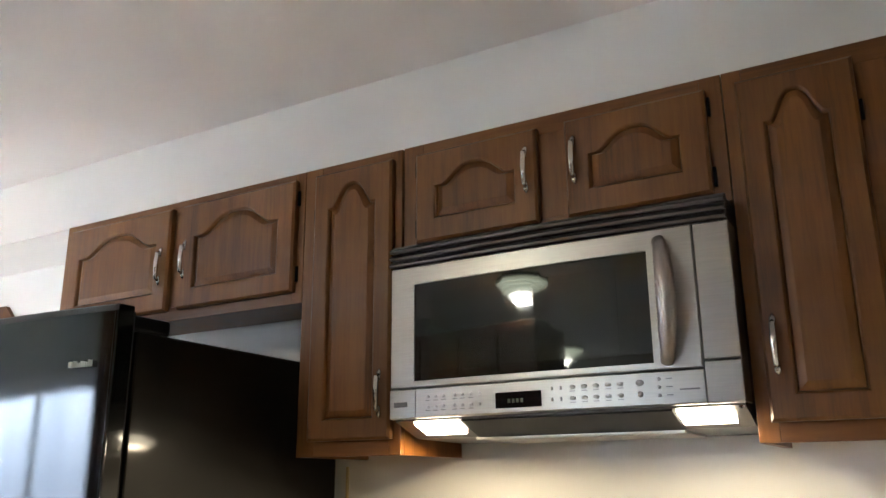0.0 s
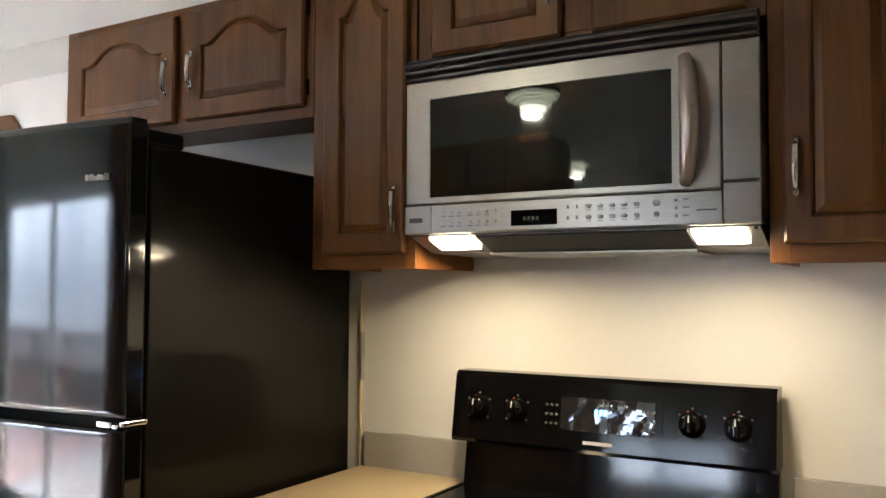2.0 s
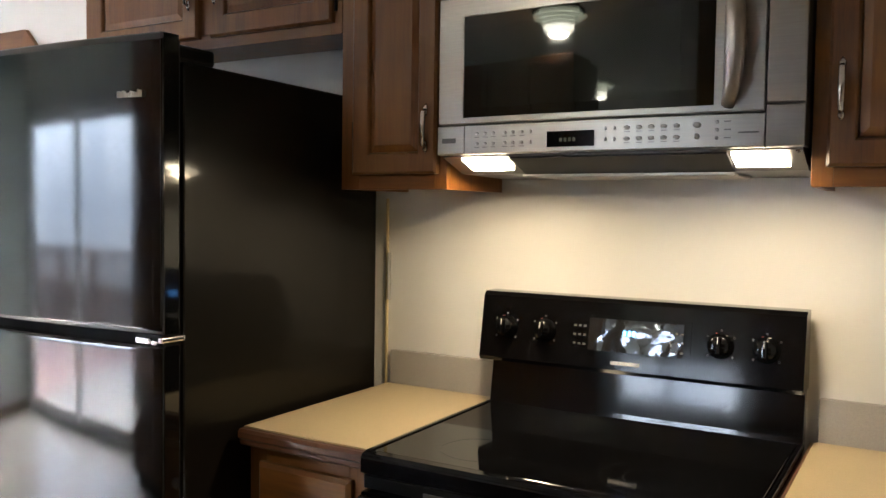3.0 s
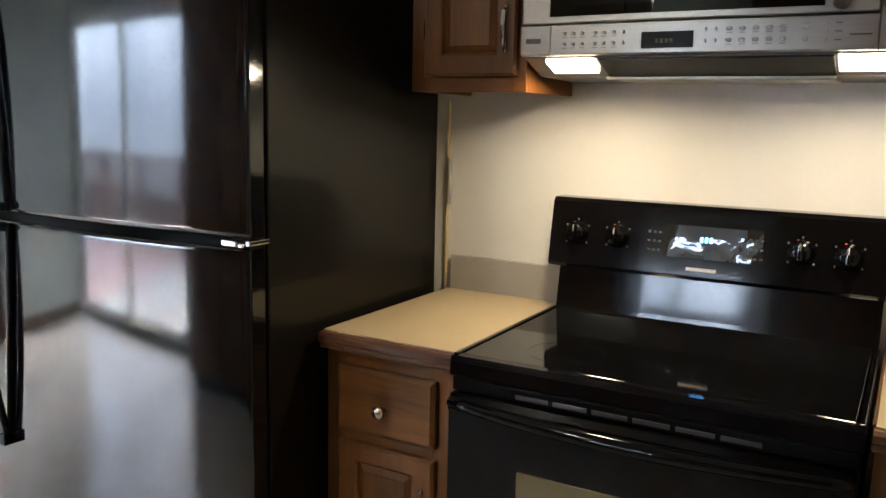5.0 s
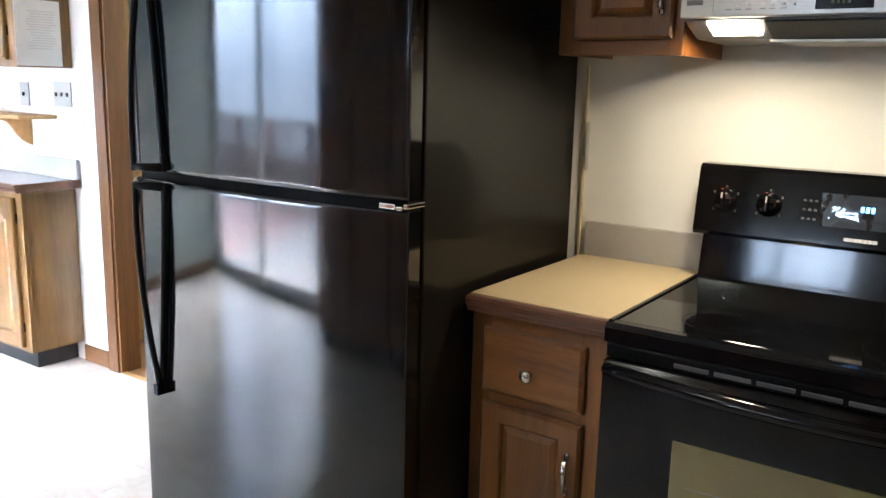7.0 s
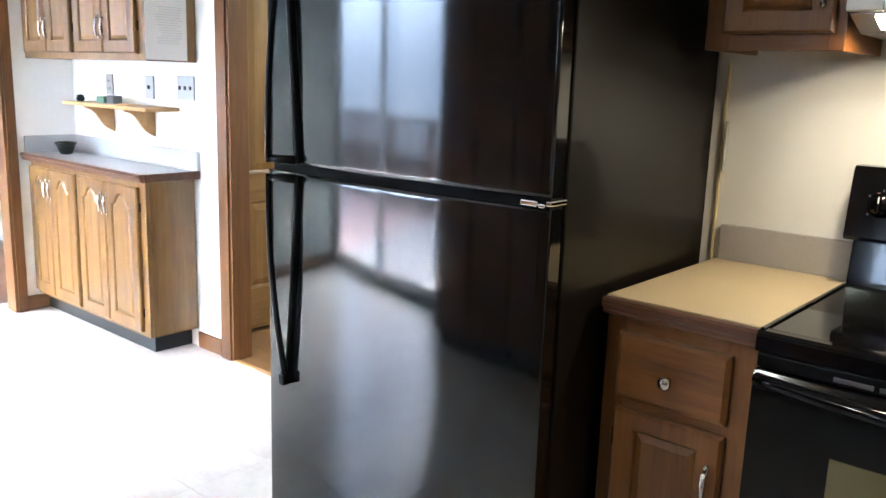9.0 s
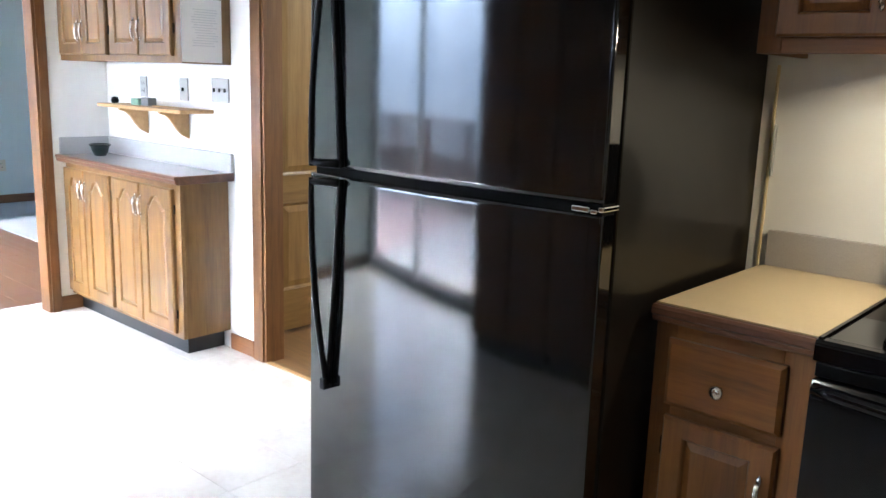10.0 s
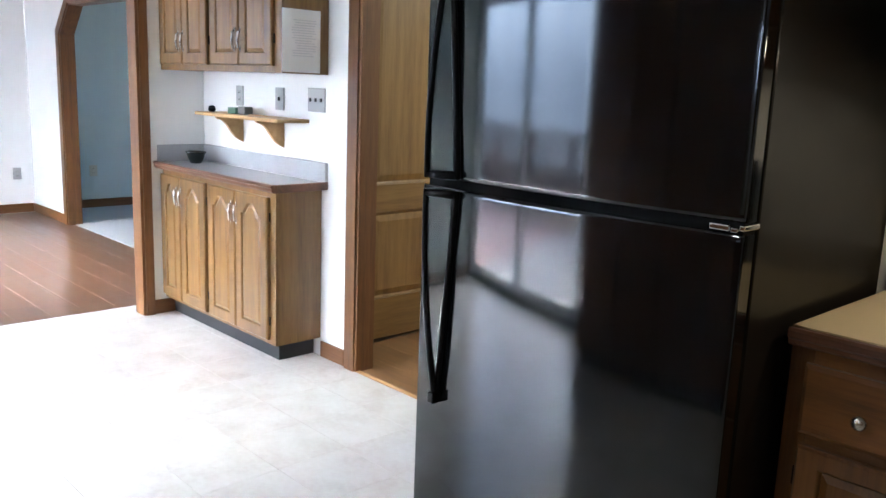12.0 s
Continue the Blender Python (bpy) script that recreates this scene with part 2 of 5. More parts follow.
# ---- mesh helpers ----
def part(name, bm, material, parent=None, label="", smooth=False):
    me = bpy.data.meshes.new(name)
    bmesh.ops.recalc_face_normals(bm, faces=bm.faces)
    bm.to_mesh(me)
    bm.free()
    for p in me.polygons:
        p.use_smooth = smooth
    me.materials.append(material)
    ob = new(name, me)
    if parent:
        ob.parent = parent
    return tagged(ob, label)


def thing(name, at, label, category, group="", kind=""):
    ob = new(name)
    ob.location = at
    return tagged(ob, label, category, group, kind)


def add_box(bm, x0, x1, y0, y1, z0, z1, bevel=0.0, seg=2):
    vs = [bm.verts.new((x, y, z)) for x in (x0, x1) for y in (y0, y1) for z in (z0, z1)]
    fs = [bm.faces.new([vs[i] for i in q]) for q in ((0, 1, 3, 2), (4, 6, 7, 5), (0, 4, 5, 1), (2, 3, 7, 6), (0, 2, 6, 4), (1, 5, 7, 3))]
    if bevel:
        es = {e for f in fs for e in f.edges}
        bmesh.ops.bevel(bm, geom=list(es), offset=bevel, segments=seg, affect="EDGES", profile=0.5)
    return bm


def box(x0, x1, y0, y1, z0, z1, bevel=0.0, seg=2):
    return add_box(bmesh.new(), x0, x1, y0, y1, z0, z1, bevel, seg)


def boxes(*rows, bevel=0.0):
    bm = bmesh.new()
    for r in rows:
        add_box(bm, *r, bevel)
    return bm


def extrude_x(profile, x0, x1, steps=1, bow=None):
    """A profile of (y, z) drawn along x; bow(u) moves it in y."""
    bm = bmesh.new()
    rings = []
    for i in range(steps + 1):
        u = i / steps
        dy = bow(u) if bow else 0.0
        rings.append([bm.verts.new((x0 + (x1 - x0) * u, y + dy, z)) for y, z in profile])
    for a, b in zip(rings, rings[1:]):
        for i in range(len(profile)):
            j = (i + 1) % len(profile)
            bm.faces.new((a[i], a[j], b[j], b[i]))
    bm.faces.new(rings[0])
    bm.faces.new(list(reversed(rings[-1])))
    return bm


def prism(points, axis, a, b):
    """A flat outline drawn from a to b along an axis; the outline's two numbers are the other two axes in order."""
    bm = bmesh.new()
    def at(p, d):
        return {"x": (d, p[0], p[1]), "y": (p[0], d, p[1]), "z": (p[0], p[1], d)}[axis]
    lo, hi = [bm.verts.new(at(p, a)) for p in points], [bm.verts.new(at(p, b)) for p in points]
    for i in range(len(points)):
        j = (i + 1) % len(points)
        bm.faces.new((lo[i], lo[j], hi[j], hi[i]))
    bm.faces.new(list(reversed(lo)))
    bm.faces.new(hi)
    return bm


def lathe(rows, seg=20, at=(0, 0, 0), axis="z"):
    """Rows of (radius, height) turned round an axis."""
    bm = bmesh.new()
    rings = []
    for r, h in rows:
        ring = []
        for i in range(seg):
            a = 2 * math.pi * i / seg
            c, s = r * math.cos(a), r * math.sin(a)
            v = {"z": (c, s, h), "y": (c, -h, s)}[axis]
            ring.append(bm.verts.new((at[0] + v[0], at[1] + v[1], at[2] + v[2])))
        rings.append(ring)
    for a, b in zip(rings, rings[1:]):
        for i in range(seg):
            j = (i + 1) % seg
            bm.faces.new((a[i], a[j], b[j], b[i]))
    bm.faces.new(rings[0])
    bm.faces.new(rings[-1])
    return bm


def tube(points, radii, seg=10, flat=1.0, bm=None):
    """A rounded bar through points; flat squashes it across."""
    bm = bm or bmesh.new()
    pts = [Vector(p) for p in points]
    rings = []
    for i, p in enumerate(pts):
        d = (pts[min(i + 1, len(pts) - 1)] - pts[max(i - 1, 0)]).normalized()
        side = d.cross(Vector((0, 1, 0))) if abs(d.y) < 0.9 else d.cross(Vector((0, 0, 1)))
        side.normalize()
        up = side.cross(d).normalized()
        r = radii[i] if isinstance(radii, (list, tuple)) else radii
        rings.append([bm.verts.new(p + side * r * math.cos(2 * math.pi * k / seg) + up * r * flat * math.sin(2 * math.pi * k / seg)) for k in range(seg)])
    for a, b in zip(rings, rings[1:]):
        for k in range(seg):
            j = (k + 1) % seg
            bm.faces.new((a[k], a[j], b[j], b[k]))
    bm.faces.new(rings[0])
    bm.faces.new(list(reversed(rings[-1])))
    return bm


def arch_outline(x0, x1, z0, z1, rise):
    """Outline of a panel with a cathedral top, from the lower left corner round."""
    pts = []
    n = 6
    pts += [(x0 + (x1 - x0) * i / n, z0) for i in range(n)]
    zs = z1 - rise
    pts += [(x1, z0 + (zs - z0) * i / n) for i in range(n)]
    m = 20 if rise else 6
    for i in range(m):
        u = 1 - 2 * i / m
        h = rise * 0.5 * (1 + math.cos(math.pi * min(1.0, abs(u) / 0.86) ** 1.45))
        pts.append((0.5 * (x0 + x1) + u * 0.5 * (x1 - x0), zs + h))
    pts += [(x0, zs - (zs - z0) * i / n) for i in range(n)]
    return pts


def ring_faces(bm, a, b):
    for i in range(len(a)):
        j = (i + 1) % len(a)
        bm.faces.new((a[i], a[j], b[j], b[i]))


def loop_at(bm, pts, y):
    return [bm.verts.new((x, y, z)) for x, z in pts]


def shrink(pts, d):
    cx = 0.5 * (min(p[0] for p in pts) + max(p[0] for p in pts))
    cz = 0.5 * (min(p[1] for p in pts) + max(p[1] for p in pts))
    wx = 0.5 * (max(p[0] for p in pts) - min(p[0] for p in pts))
    wz = 0.5 * (max(p[1] for p in pts) - min(p[1] for p in pts))
    return [(cx + (x - cx) * (wx - d) / wx, cz + (z - cz) * (wz - d) / wz) for x, z in pts]


def panel_door(parent, x0, x1, z0, z1, yb, thick=0.02, stile=0.055, rise=0.05, wood_mat=None, name="door", label=""):
    """A raised panel door lying against y = yb, facing -y: frame with moulded edges, and the panel as a piece of its own."""
    wood_mat = wood_mat or CAB
    yf = yb - thick
    inner = arch_outline(x0 + stile, x1 - stile, z0 + stile, z1 - stile * 0.8, rise)
    n = 6
    m = len(inner) - 3 * n
    outer = [(x0 + (x1 - x0) * i / n, z0) for i in range(n)] + [(x1, z0 + (z1 - z0) * i / n) for i in range(n)]
    outer += [(x1 - (x1 - x0) * i / m, z1) for i in range(m)] + [(x0, z1 - (z1 - z0) * i / n) for i in range(n)]
    bm = bmesh.new()
    back, edge, lip = loop_at(bm, outer, yb), loop_at(bm, outer, yf + 0.006), loop_at(bm, shrink(outer, 0.006), yf)
    top, bead, deep = loop_at(bm, inner, yf), loop_at(bm, shrink(inner, 0.004), yf + 0.003), loop_at(bm, shrink(inner, 0.007), yf + 0.010)
    inback = loop_at(bm, shrink(inner, 0.007), yb)
    for a, b in ((back, edge), (edge, lip), (lip, top), (top, bead), (bead, deep), (deep, inback), (inback, back)):
        ring_faces(bm, a, b)
    door = part(name, bm, wood_mat, parent, label)
    field = shrink(inner, 0.0075)
    slope = min(0.017, 0.12 * (x1 - x0))
    bm = bmesh.new()
    a, b, c = loop_at(bm, field, yb - 0.004), loop_at(bm, field, yf + 0.0095), loop_at(bm, shrink(field, slope), yf + 0.002)
    ring_faces(bm, a, b)
    ring_faces(bm, b, c)
    bm.faces.new(c)
    bm.faces.new(list(reversed(a)))
    part("panel", bm, wood_mat, door)
    return door


def pull(parent, x, z0, z1, y):
    """An antique pull: two leaf-shaped feet and an arched grip, on a face at y."""
    bm = tube([(x, y - 0.008, z0 + 0.016), (x, y - 0.017, z0 + 0.020), (x, y - 0.019, 0.5 * (z0 + z1)), (x, y - 0.017, z1 - 0.020), (x, y - 0.008, z1 - 0.016)],
              [0.0045, 0.0055, 0.0072, 0.0055, 0.0045], 8)
    for z, s in ((z0, 1), (z1, -1)):
        tube([(x, y - 0.003, z), (x, y - 0.006, z + s * 0.010), (x, y - 0.006, z + s * 0.020), (x, y - 0.004, z + s * 0.030)], [0.002, 0.0068, 0.005, 0.003], 8, 0.6, bm)
    return part("handle", bm, NICKEL, parent, "antique silver pull", True)


def hinge(parent, x, z, y):
    return part("hinge", box(x - 0.0035, x + 0.0035, y - 0.007, y, z - 0.022, z + 0.022, 0.0015), PLASTIC, parent, "dark metal hinge")


# ---- the setting ----
X_L, X_R = -4.255, 2.3       # side walls of the kitchen
X_W = -4.32                  # the wall by the patio door
CEIL_Z, SOFF_Z = 2.49, 2.262


def setting(name, bm, material, label, category):
    return tagged(part(name, bm, material), label, category, "", "structure")


# the north wall, with the doorway to the hall
DX0, DX1, DZ = -2.735, -2.03, 2.05
CH = 0.13
north = bmesh.new()
add_box(north, X_L - 0.12, DX0, 0.0, 0.085, 0, CEIL_Z)
add_box(north, DX1, X_R + 0.12, 0.0, 0.085, 0, CEIL_Z)
add_box(north, DX0, DX1, 0.0, 0.085, DZ, CEIL_Z)
for xa, xb in ((DX0, DX0 + CH), (DX1, DX1 - CH)):
    tri = prism([(xa, DZ - CH), (xb, DZ), (xa, DZ)], "y", 0.0, 0.085)
    me = bpy.data.meshes.new("corner")
    tri.to_mesh(me)
    tri.free()
    north.from_mesh(me)
    bpy.data.meshes.remove(me)
setting("wall_north", north, WALL, "white painted kitchen wall with a clipped-corner doorway", "wall")
setting("wall_east", box(X_R, X_R + 0.12, -6.0, -0.002, 0, CEIL_Z), WALL, "plain white painted wall", "wall")
setting("wall_south", boxes((-2.27, -1.78, -6.12, -6.0, 0, CEIL_Z), (-0.42, X_R + 0.12, -6.12, -6.0, 0, CEIL_Z), (-1.78, -0.42, -6.12, -6.0, 0, 1.44), (-1.78, -0.42, -6.12, -6.0, 2.0, CEIL_Z)), WALL,
        "white painted wall with a window opening", "wall")
setting("wall_return", box(-2.27, -2.15, -5.998, -3.422, 0, CEIL_Z), WALLG, "grey-green painted return wall", "wall")
PX0, PX1, PZ = -4.31, -2.37, 2.06
setting("wall_patio", boxes((-4.55, PX0, -3.42, -3.302, 0, CEIL_Z), (PX1, -2.03, -3.42, -3.302, 0, CEIL_Z), (PX0, PX1, -3.42, -3.302, PZ, CEIL_Z)), WALLG, "grey-green wall with a sliding door opening", "wall")
# left wall of the kitchen: short nib by the buffet, wide clipped opening to the living room
OY0, OY1, OZ = -0.392, -1.95, 2.06
left = bmesh.new()
add_box(left, X_L - 0.09, X_L, OY0, -0.002, 0, CEIL_Z)
setting("wall_west", box(X_W - 0.09, X_W, -3.298, OY1 - 0.001, 0, CEIL_Z), WALLG, "grey-green painted wall beside the patio door", "wall")
add_box(left, X_L - 0.09, X_L, OY1, OY0, OZ, CEIL_Z)
for ya, yb in ((OY0, OY0 - 0.26), (OY1, OY1 + 0.26)):
    tri = prism([(ya, OZ - 0.26), (yb, OZ), (ya, OZ)], "x", X_L - 0.09, X_L)
    me = bpy.data.meshes.new("corner")
    tri.to_mesh(me)
    tri.free()
    left.from_mesh(me)
    bpy.data.meshes.remove(me)
setting("wall_west", left, WALL, "white painted wall with a wide clipped opening", "wall")
setting("ceiling", box(X_L - 0.12, X_R + 0.12, -6.12, 0.085, CEIL_Z, CEIL_Z + 0.1), CEIL, "off-white stippled plaster ceiling", "ceiling")
setting("soffit", box(X_L + 0.002, X_R - 0.002, -0.296, -0.002, SOFF_Z, CEIL_Z - 0.002), WALL, "white painted soffit above the wall cabinets", "soffit")

# living room beyond the opening, and the room behind its arch
LX, LY = -8.45, 0.31
AX0, AX1, AZ = -7.50, -5.30, 1.97
setting("wall_living_west", box(LX - 0.12, LX, -3.3, LY - 0.002, 0, CEIL_Z), WALL, "white painted living room wall", "wall")
back = bmesh.new()
add_box(back, LX, AX0, LY, LY + 0.10, 0, CEIL_Z)
add_box(back, AX1, X_L - 0.12, LY, LY + 0.10, 0, CEIL_Z)
add_box(back, AX0, AX1, LY, LY + 0.10, AZ, CEIL_Z)
for xa, xb in ((AX0, AX0 + 0.25), (AX1, AX1 - 0.25)):
    tri = prism([(xa, AZ - 0.25), (xb, AZ), (xa, AZ)], "y", LY, LY + 0.10)
    me = bpy.data.meshes.new("corner")
    tri.to_mesh(me)
    tri.free()
    back.from_mesh(me)
    bpy.data.meshes.remove(me)
setting("wall_living_north", back, WALL, "white painted wall with a clipped arch opening", "wall")
setting("wall_nib_side", box(X_L - 0.12, X_L - 0.0, 0.087, LY - 0.002, 0, CEIL_Z), WALL, "plain white painted wall end", "wall")
setting("wall_living_south", boxes((LX - 0.12, -7.6, -3.42, -3.302, 0, CEIL_Z), (-5.0, -4.552, -3.42, -3.302, 0, CEIL_Z), (-7.6, -5.0, -3.42, -3.302, 0, 0.5), (-7.6, -5.0, -3.42, -3.302, 2.2, CEIL_Z)), WALL,
        "white painted wall with a broad window opening", "wall")
setting("ceiling_living", box(LX - 0.12, X_L - 0.122, -3.42, 4.2, CEIL_Z, CEIL_Z + 0.1), CEIL, "off-white stippled plaster ceiling", "ceiling")
setting("wall_back_west", box(LX - 0.12, LX, LY + 0.102, 4.2, 0, CEIL_Z), WALLG, "grey-green painted wall of the next room", "wall")
# opening added out of sight, to brighten the next room
setting("wall_back_north", boxes((LX, -7.2, 4.08, 4.2, 0, CEIL_Z), (-5.8, -4.9, 4.08, 4.2, 0, CEIL_Z), (-7.2, -5.8, 4.08, 4.2, 0, 0.6), (-7.2, -5.8, 4.08, 4.2, 2.15, CEIL_Z)), WALLG, "grey-green wall of the next room with an added unseen opening for light", "wall")
setting("wall_back_east", box(-4.9, -4.78, LY + 0.102, 4.07, 0, CEIL_Z), WALLG, "grey-green painted wall of the next room", "wall")

# hall behind the doorway
setting("wall_hall_west", boxes((-3.14, -3.10, 0.17, 0.99, 0, 2.05), (-3.14, -3.02, 0.087, 0.17, 0, CEIL_Z), (-3.14, -3.02, 0.99, 3.0, 0, CEIL_Z), (-3.14, -3.02, 0.17, 0.99, 2.05, CEIL_Z)), WALL, "white hall wall around a door", "wall")
setting("wall_hall_north", box(-3.14, -1.2, 3.0, 3.12, 0, CEIL_Z), WALL, "plain white hall wall", "wall")
setting("wall_hall_east", box(-1.2, -1.08, 0.087, 3.0, 0, CEIL_Z), WALL, "plain white hall wall", "wall")
setting("ceiling_hall", box(-3.14, -1.08, 0.087, 3.12, CEIL_Z - 0.05, CEIL_Z + 0.05), CEIL, "off-white hall ceiling", "ceiling")


def casing_frame(name, axis, a0, a1, top, cut, face, depth, width, proud, mats, label):
    """Clipped-corner casing round an opening. axis: the way the opening runs; face and depth: the wall's two faces."""
    ob = thing(name, (0, 0, 0), label, "door casing", "", "structure")
    w = width
    k = w * math.tan(math.pi / 8)
    def put(pts, lo, hi, m, nm):
        if axis == "x":
            part(nm, prism(pts, "y", lo, hi), m, ob)
        else:
            part(nm, prism(pts, "x", lo, hi), m, ob)
    for s, a in ((1, a0), (-1, a1)):
        side = [(a - s * w, 0), (a, 0), (a, top - cut), (a - s * w, top - cut + k)]
        corner = [(a, top - cut), (a + s * cut, top), (a + s * (cut - k), top + w), (a - s * w, top - cut + k)]
        for lo, hi in ((face - proud, face), (depth, depth + proud)):
            put(side, min(lo, hi), max(lo, hi), mats[0], "side_casing")
            put(corner, min(lo, hi), max(lo, hi), mats[0], "corner_casing")
        jamb = [(a, 0), (a + s * 0.016, 0), (a + s * 0.016, top - cut - 0.006), (a, top - cut)]
        put(jamb, min(face, depth) - proud * 0.5, max(face, depth) + proud * 0.5, mats[0], "side_jamb")
        cj = [(a, top - cut), (a + s * 0.016, top - cut - 0.006), (a + s * (cut + 0.006), top - 0.016), (a + s * cut, top)]
        put(cj, min(face, depth) - proud * 0.5, max(face, depth) + proud * 0.5, mats[0], "corner_jamb")
    head = [(a0 + cut * (1 if a1 > a0 else -1), top), (a1 - cut * (1 if a1 > a0 else -1), top), (a1 - (cut - k) * (1 if a1 > a0 else -1), top + w), (a0 + (cut - k) * (1 if a1 > a0 else -1), top + w)]
    for lo, hi in ((face - proud, face), (depth, depth + proud)):
        put(head, min(lo, hi), max(lo, hi), mats[1], "head_casing")
    s = 1 if a1 > a0 else -1
    hj = [(a0 + s * cut, top), (a1 - s * cut, top), (a1 - s * (cut + 0.006), top - 0.016), (a0 + s * (cut + 0.006), top - 0.016)]
    put(hj, min(face, depth) - proud * 0.5, max(face, depth) + proud * 0.5, mats[1], "head_jamb")
    return ob


casing_frame("door_casing_hall", "x", DX0, DX1, DZ, CH, -0.001, 0.086, 0.075, 0.018, (TRIM, TRIMX), "stained wood casing with clipped corners round the hall doorway")
casing_frame("door_casing_arch", "x", AX0, AX1, AZ, 0.25, LY - 0.001, LY + 0.101, 0.075, 0.02, (TRIM, TRIMX), "stained wood casing of the far clipped arch")


def casing_west():
    ob = thing("door_casing_living", (0, 0, 0), "stained wood casing with clipped corners round the wide living room opening", "door casing", "", "structure")
    w, cut, top, k = 0.05, 0.26, OZ, 0.05 * math.tan(math.pi / 8)
    for s, a in ((-1, OY0), (1, OY1)):
        for lo, hi in ((X_L + 0.001, X_L + 0.019), (X_L - 0.109, X_L - 0.091)):
            part("side_casing", prism([(a - s * w, 0), (a, 0), (a, top - cut), (a - s * w, top - cut + k)], "x", lo, hi), TRIM, ob)
            part("corner_casing", prism([(a, top - cut), (a + s * cut, top), (a + s * (cut - k), top + w), (a - s * w, top - cut + k)], "x", lo, hi), TRIM, ob)
        part("side_jamb", prism([(a, 0), (a + s * 0.016, 0), (a + s * 0.016, top - cut - 0.006), (a, top - cut)], "x", X_L - 0.10, X_L + 0.01), TRIM, ob)
        part("corner_jamb", prism([(a, top - cut), (a + s * 0.016, top - cut - 0.006), (a + s * (cut + 0.006), top - 0.016), (a + s * cut, top)], "x", X_L - 0.10, X_L + 0.01), TRIM, ob)
    for lo, hi in ((X_L + 0.001, X_L + 0.019), (X_L - 0.109, X_L - 0.091)):
        part("head_casing", prism([(OY0 - cut, top), (OY1 + cut, top), (OY1 + cut - k, top + w), (OY0 - cut + k, top + w)], "x", lo, hi), TRIMY, ob)
    part("head_jamb", prism([(OY0 - cut, top), (OY1 + cut, top), (OY1 + cut + 0.006, top - 0.016), (OY0 - cut - 0.006, top - 0.016)], "x", X_L - 0.10, X_L + 0.01), TRIMY, ob)


casing_west()


def baseboard(name, x0, x1, y0, y1, along, h=0.085, label="stained wood baseboard"):
    setting(name, box(x0, x1, y0, y1, 0.002, h, 0.004), {"x": TRIMX, "y": TRIMY}[along], label, "baseboard")


baseboard("baseboard", -3.02, DX0 - 0.087, -0.014, -0.001, "x")
baseboard("baseboard", X_L + 0.001, X_L + 0.014, OY0 + 0.052, -0.215, "y")
baseboard("baseboard", LX + 0.001, LX + 0.014, -3.29, LY - 0.016, "y", 0.09)
baseboard("baseboard", LX + 0.001, AX0 - 0.077, LY - 0.014, LY - 0.001, "x", 0.09)
baseboard("baseboard", LX + 0.001, LX + 0.014, LY + 0.125, 4.05, "y", 0.09, "dark stained wood baseboard")
baseboard("baseboard", X_W + 0.001, X_W + 0.014, -3.29, OY1 - 0.06, "y")
baseboard("baseboard", -4.43, PX0 - 0.01, -3.301, -3.288, "x")
baseboard("baseboard", -2.149, -2.136, -5.99, -3.45, "y")


# ---- kitchen wall cabinets ----
def wall_cabinet(x0, x1, z0, z1, doors, label, depth=0.305, stile=0.055, rise=0.055, wood_mat=None):
    wood_mat = wood_mat or CAB
    cab = thing("wall_cabinet", (0, 0, 0), label, "wall cabinet", "wall cabinets")
    yf = -depth
    # carcase, open recess below the floor panel
    part("body", boxes((x0, x0 + 0.016, yf + 0.018, -0.003, z0, z1), (x1 - 0.016, x1, yf + 0.018, -0.003, z0, z1), (x0 + 0.016, x1 - 0.016, yf + 0.018, -0.003, z1 - 0.016, z1),
                       (x0 + 0.016, x1 - 0.016, yf + 0.018, -0.003, z0 + 0.03, z0 + 0.046), (x0 + 0.016, x1 - 0.016, -0.015, -0.004, z0 + 0.046, z1 - 0.016)), wood_mat, cab)
    inner0, inner1 = min(d[0] for d in doors) + 0.012, max(d[1] for d in doors) - 0.012
    zb, zt = min(d[2] for d in doors) + 0.012, max(d[3] for d in doors) - 0.012
    for xa, xb in ((x0, inner0), (inner1, x1)):
        part("face_stile", box(xa, xb, yf, yf + 0.018, z0, z1, 0.0015), wood_mat, cab)
    for za, zb2 in ((z0, zb), (zt, z1)):
        part("face_rail", box(inner0, inner1, yf, yf + 0.018, za, zb2, 0.0015), CABX if wood_mat is CAB else wood_mat, cab)
    for a, b in zip(doors, doors[1:]):
        part("mid_stile", box(a[1] - 0.012, b[0] + 0.012, yf, yf + 0.018, zb, zt, 0.0015), wood_mat, cab)
    for d in doors:
        door = panel_door(cab, d[0], d[1], d[2], d[3], yf - 0.001, 0.02, stile, rise, wood_mat)
        hx, hz0, hz1, hinge_x = d[4]
        pull(door, hx, hz0, hz1, yf - 0.021)
        for z in (d[2] + 0.16 * (d[3] - d[2]), d[3] - 0.16 * (d[3] - d[2])):
            hinge(door, hinge_x, z, yf - 0.001)
    return cab


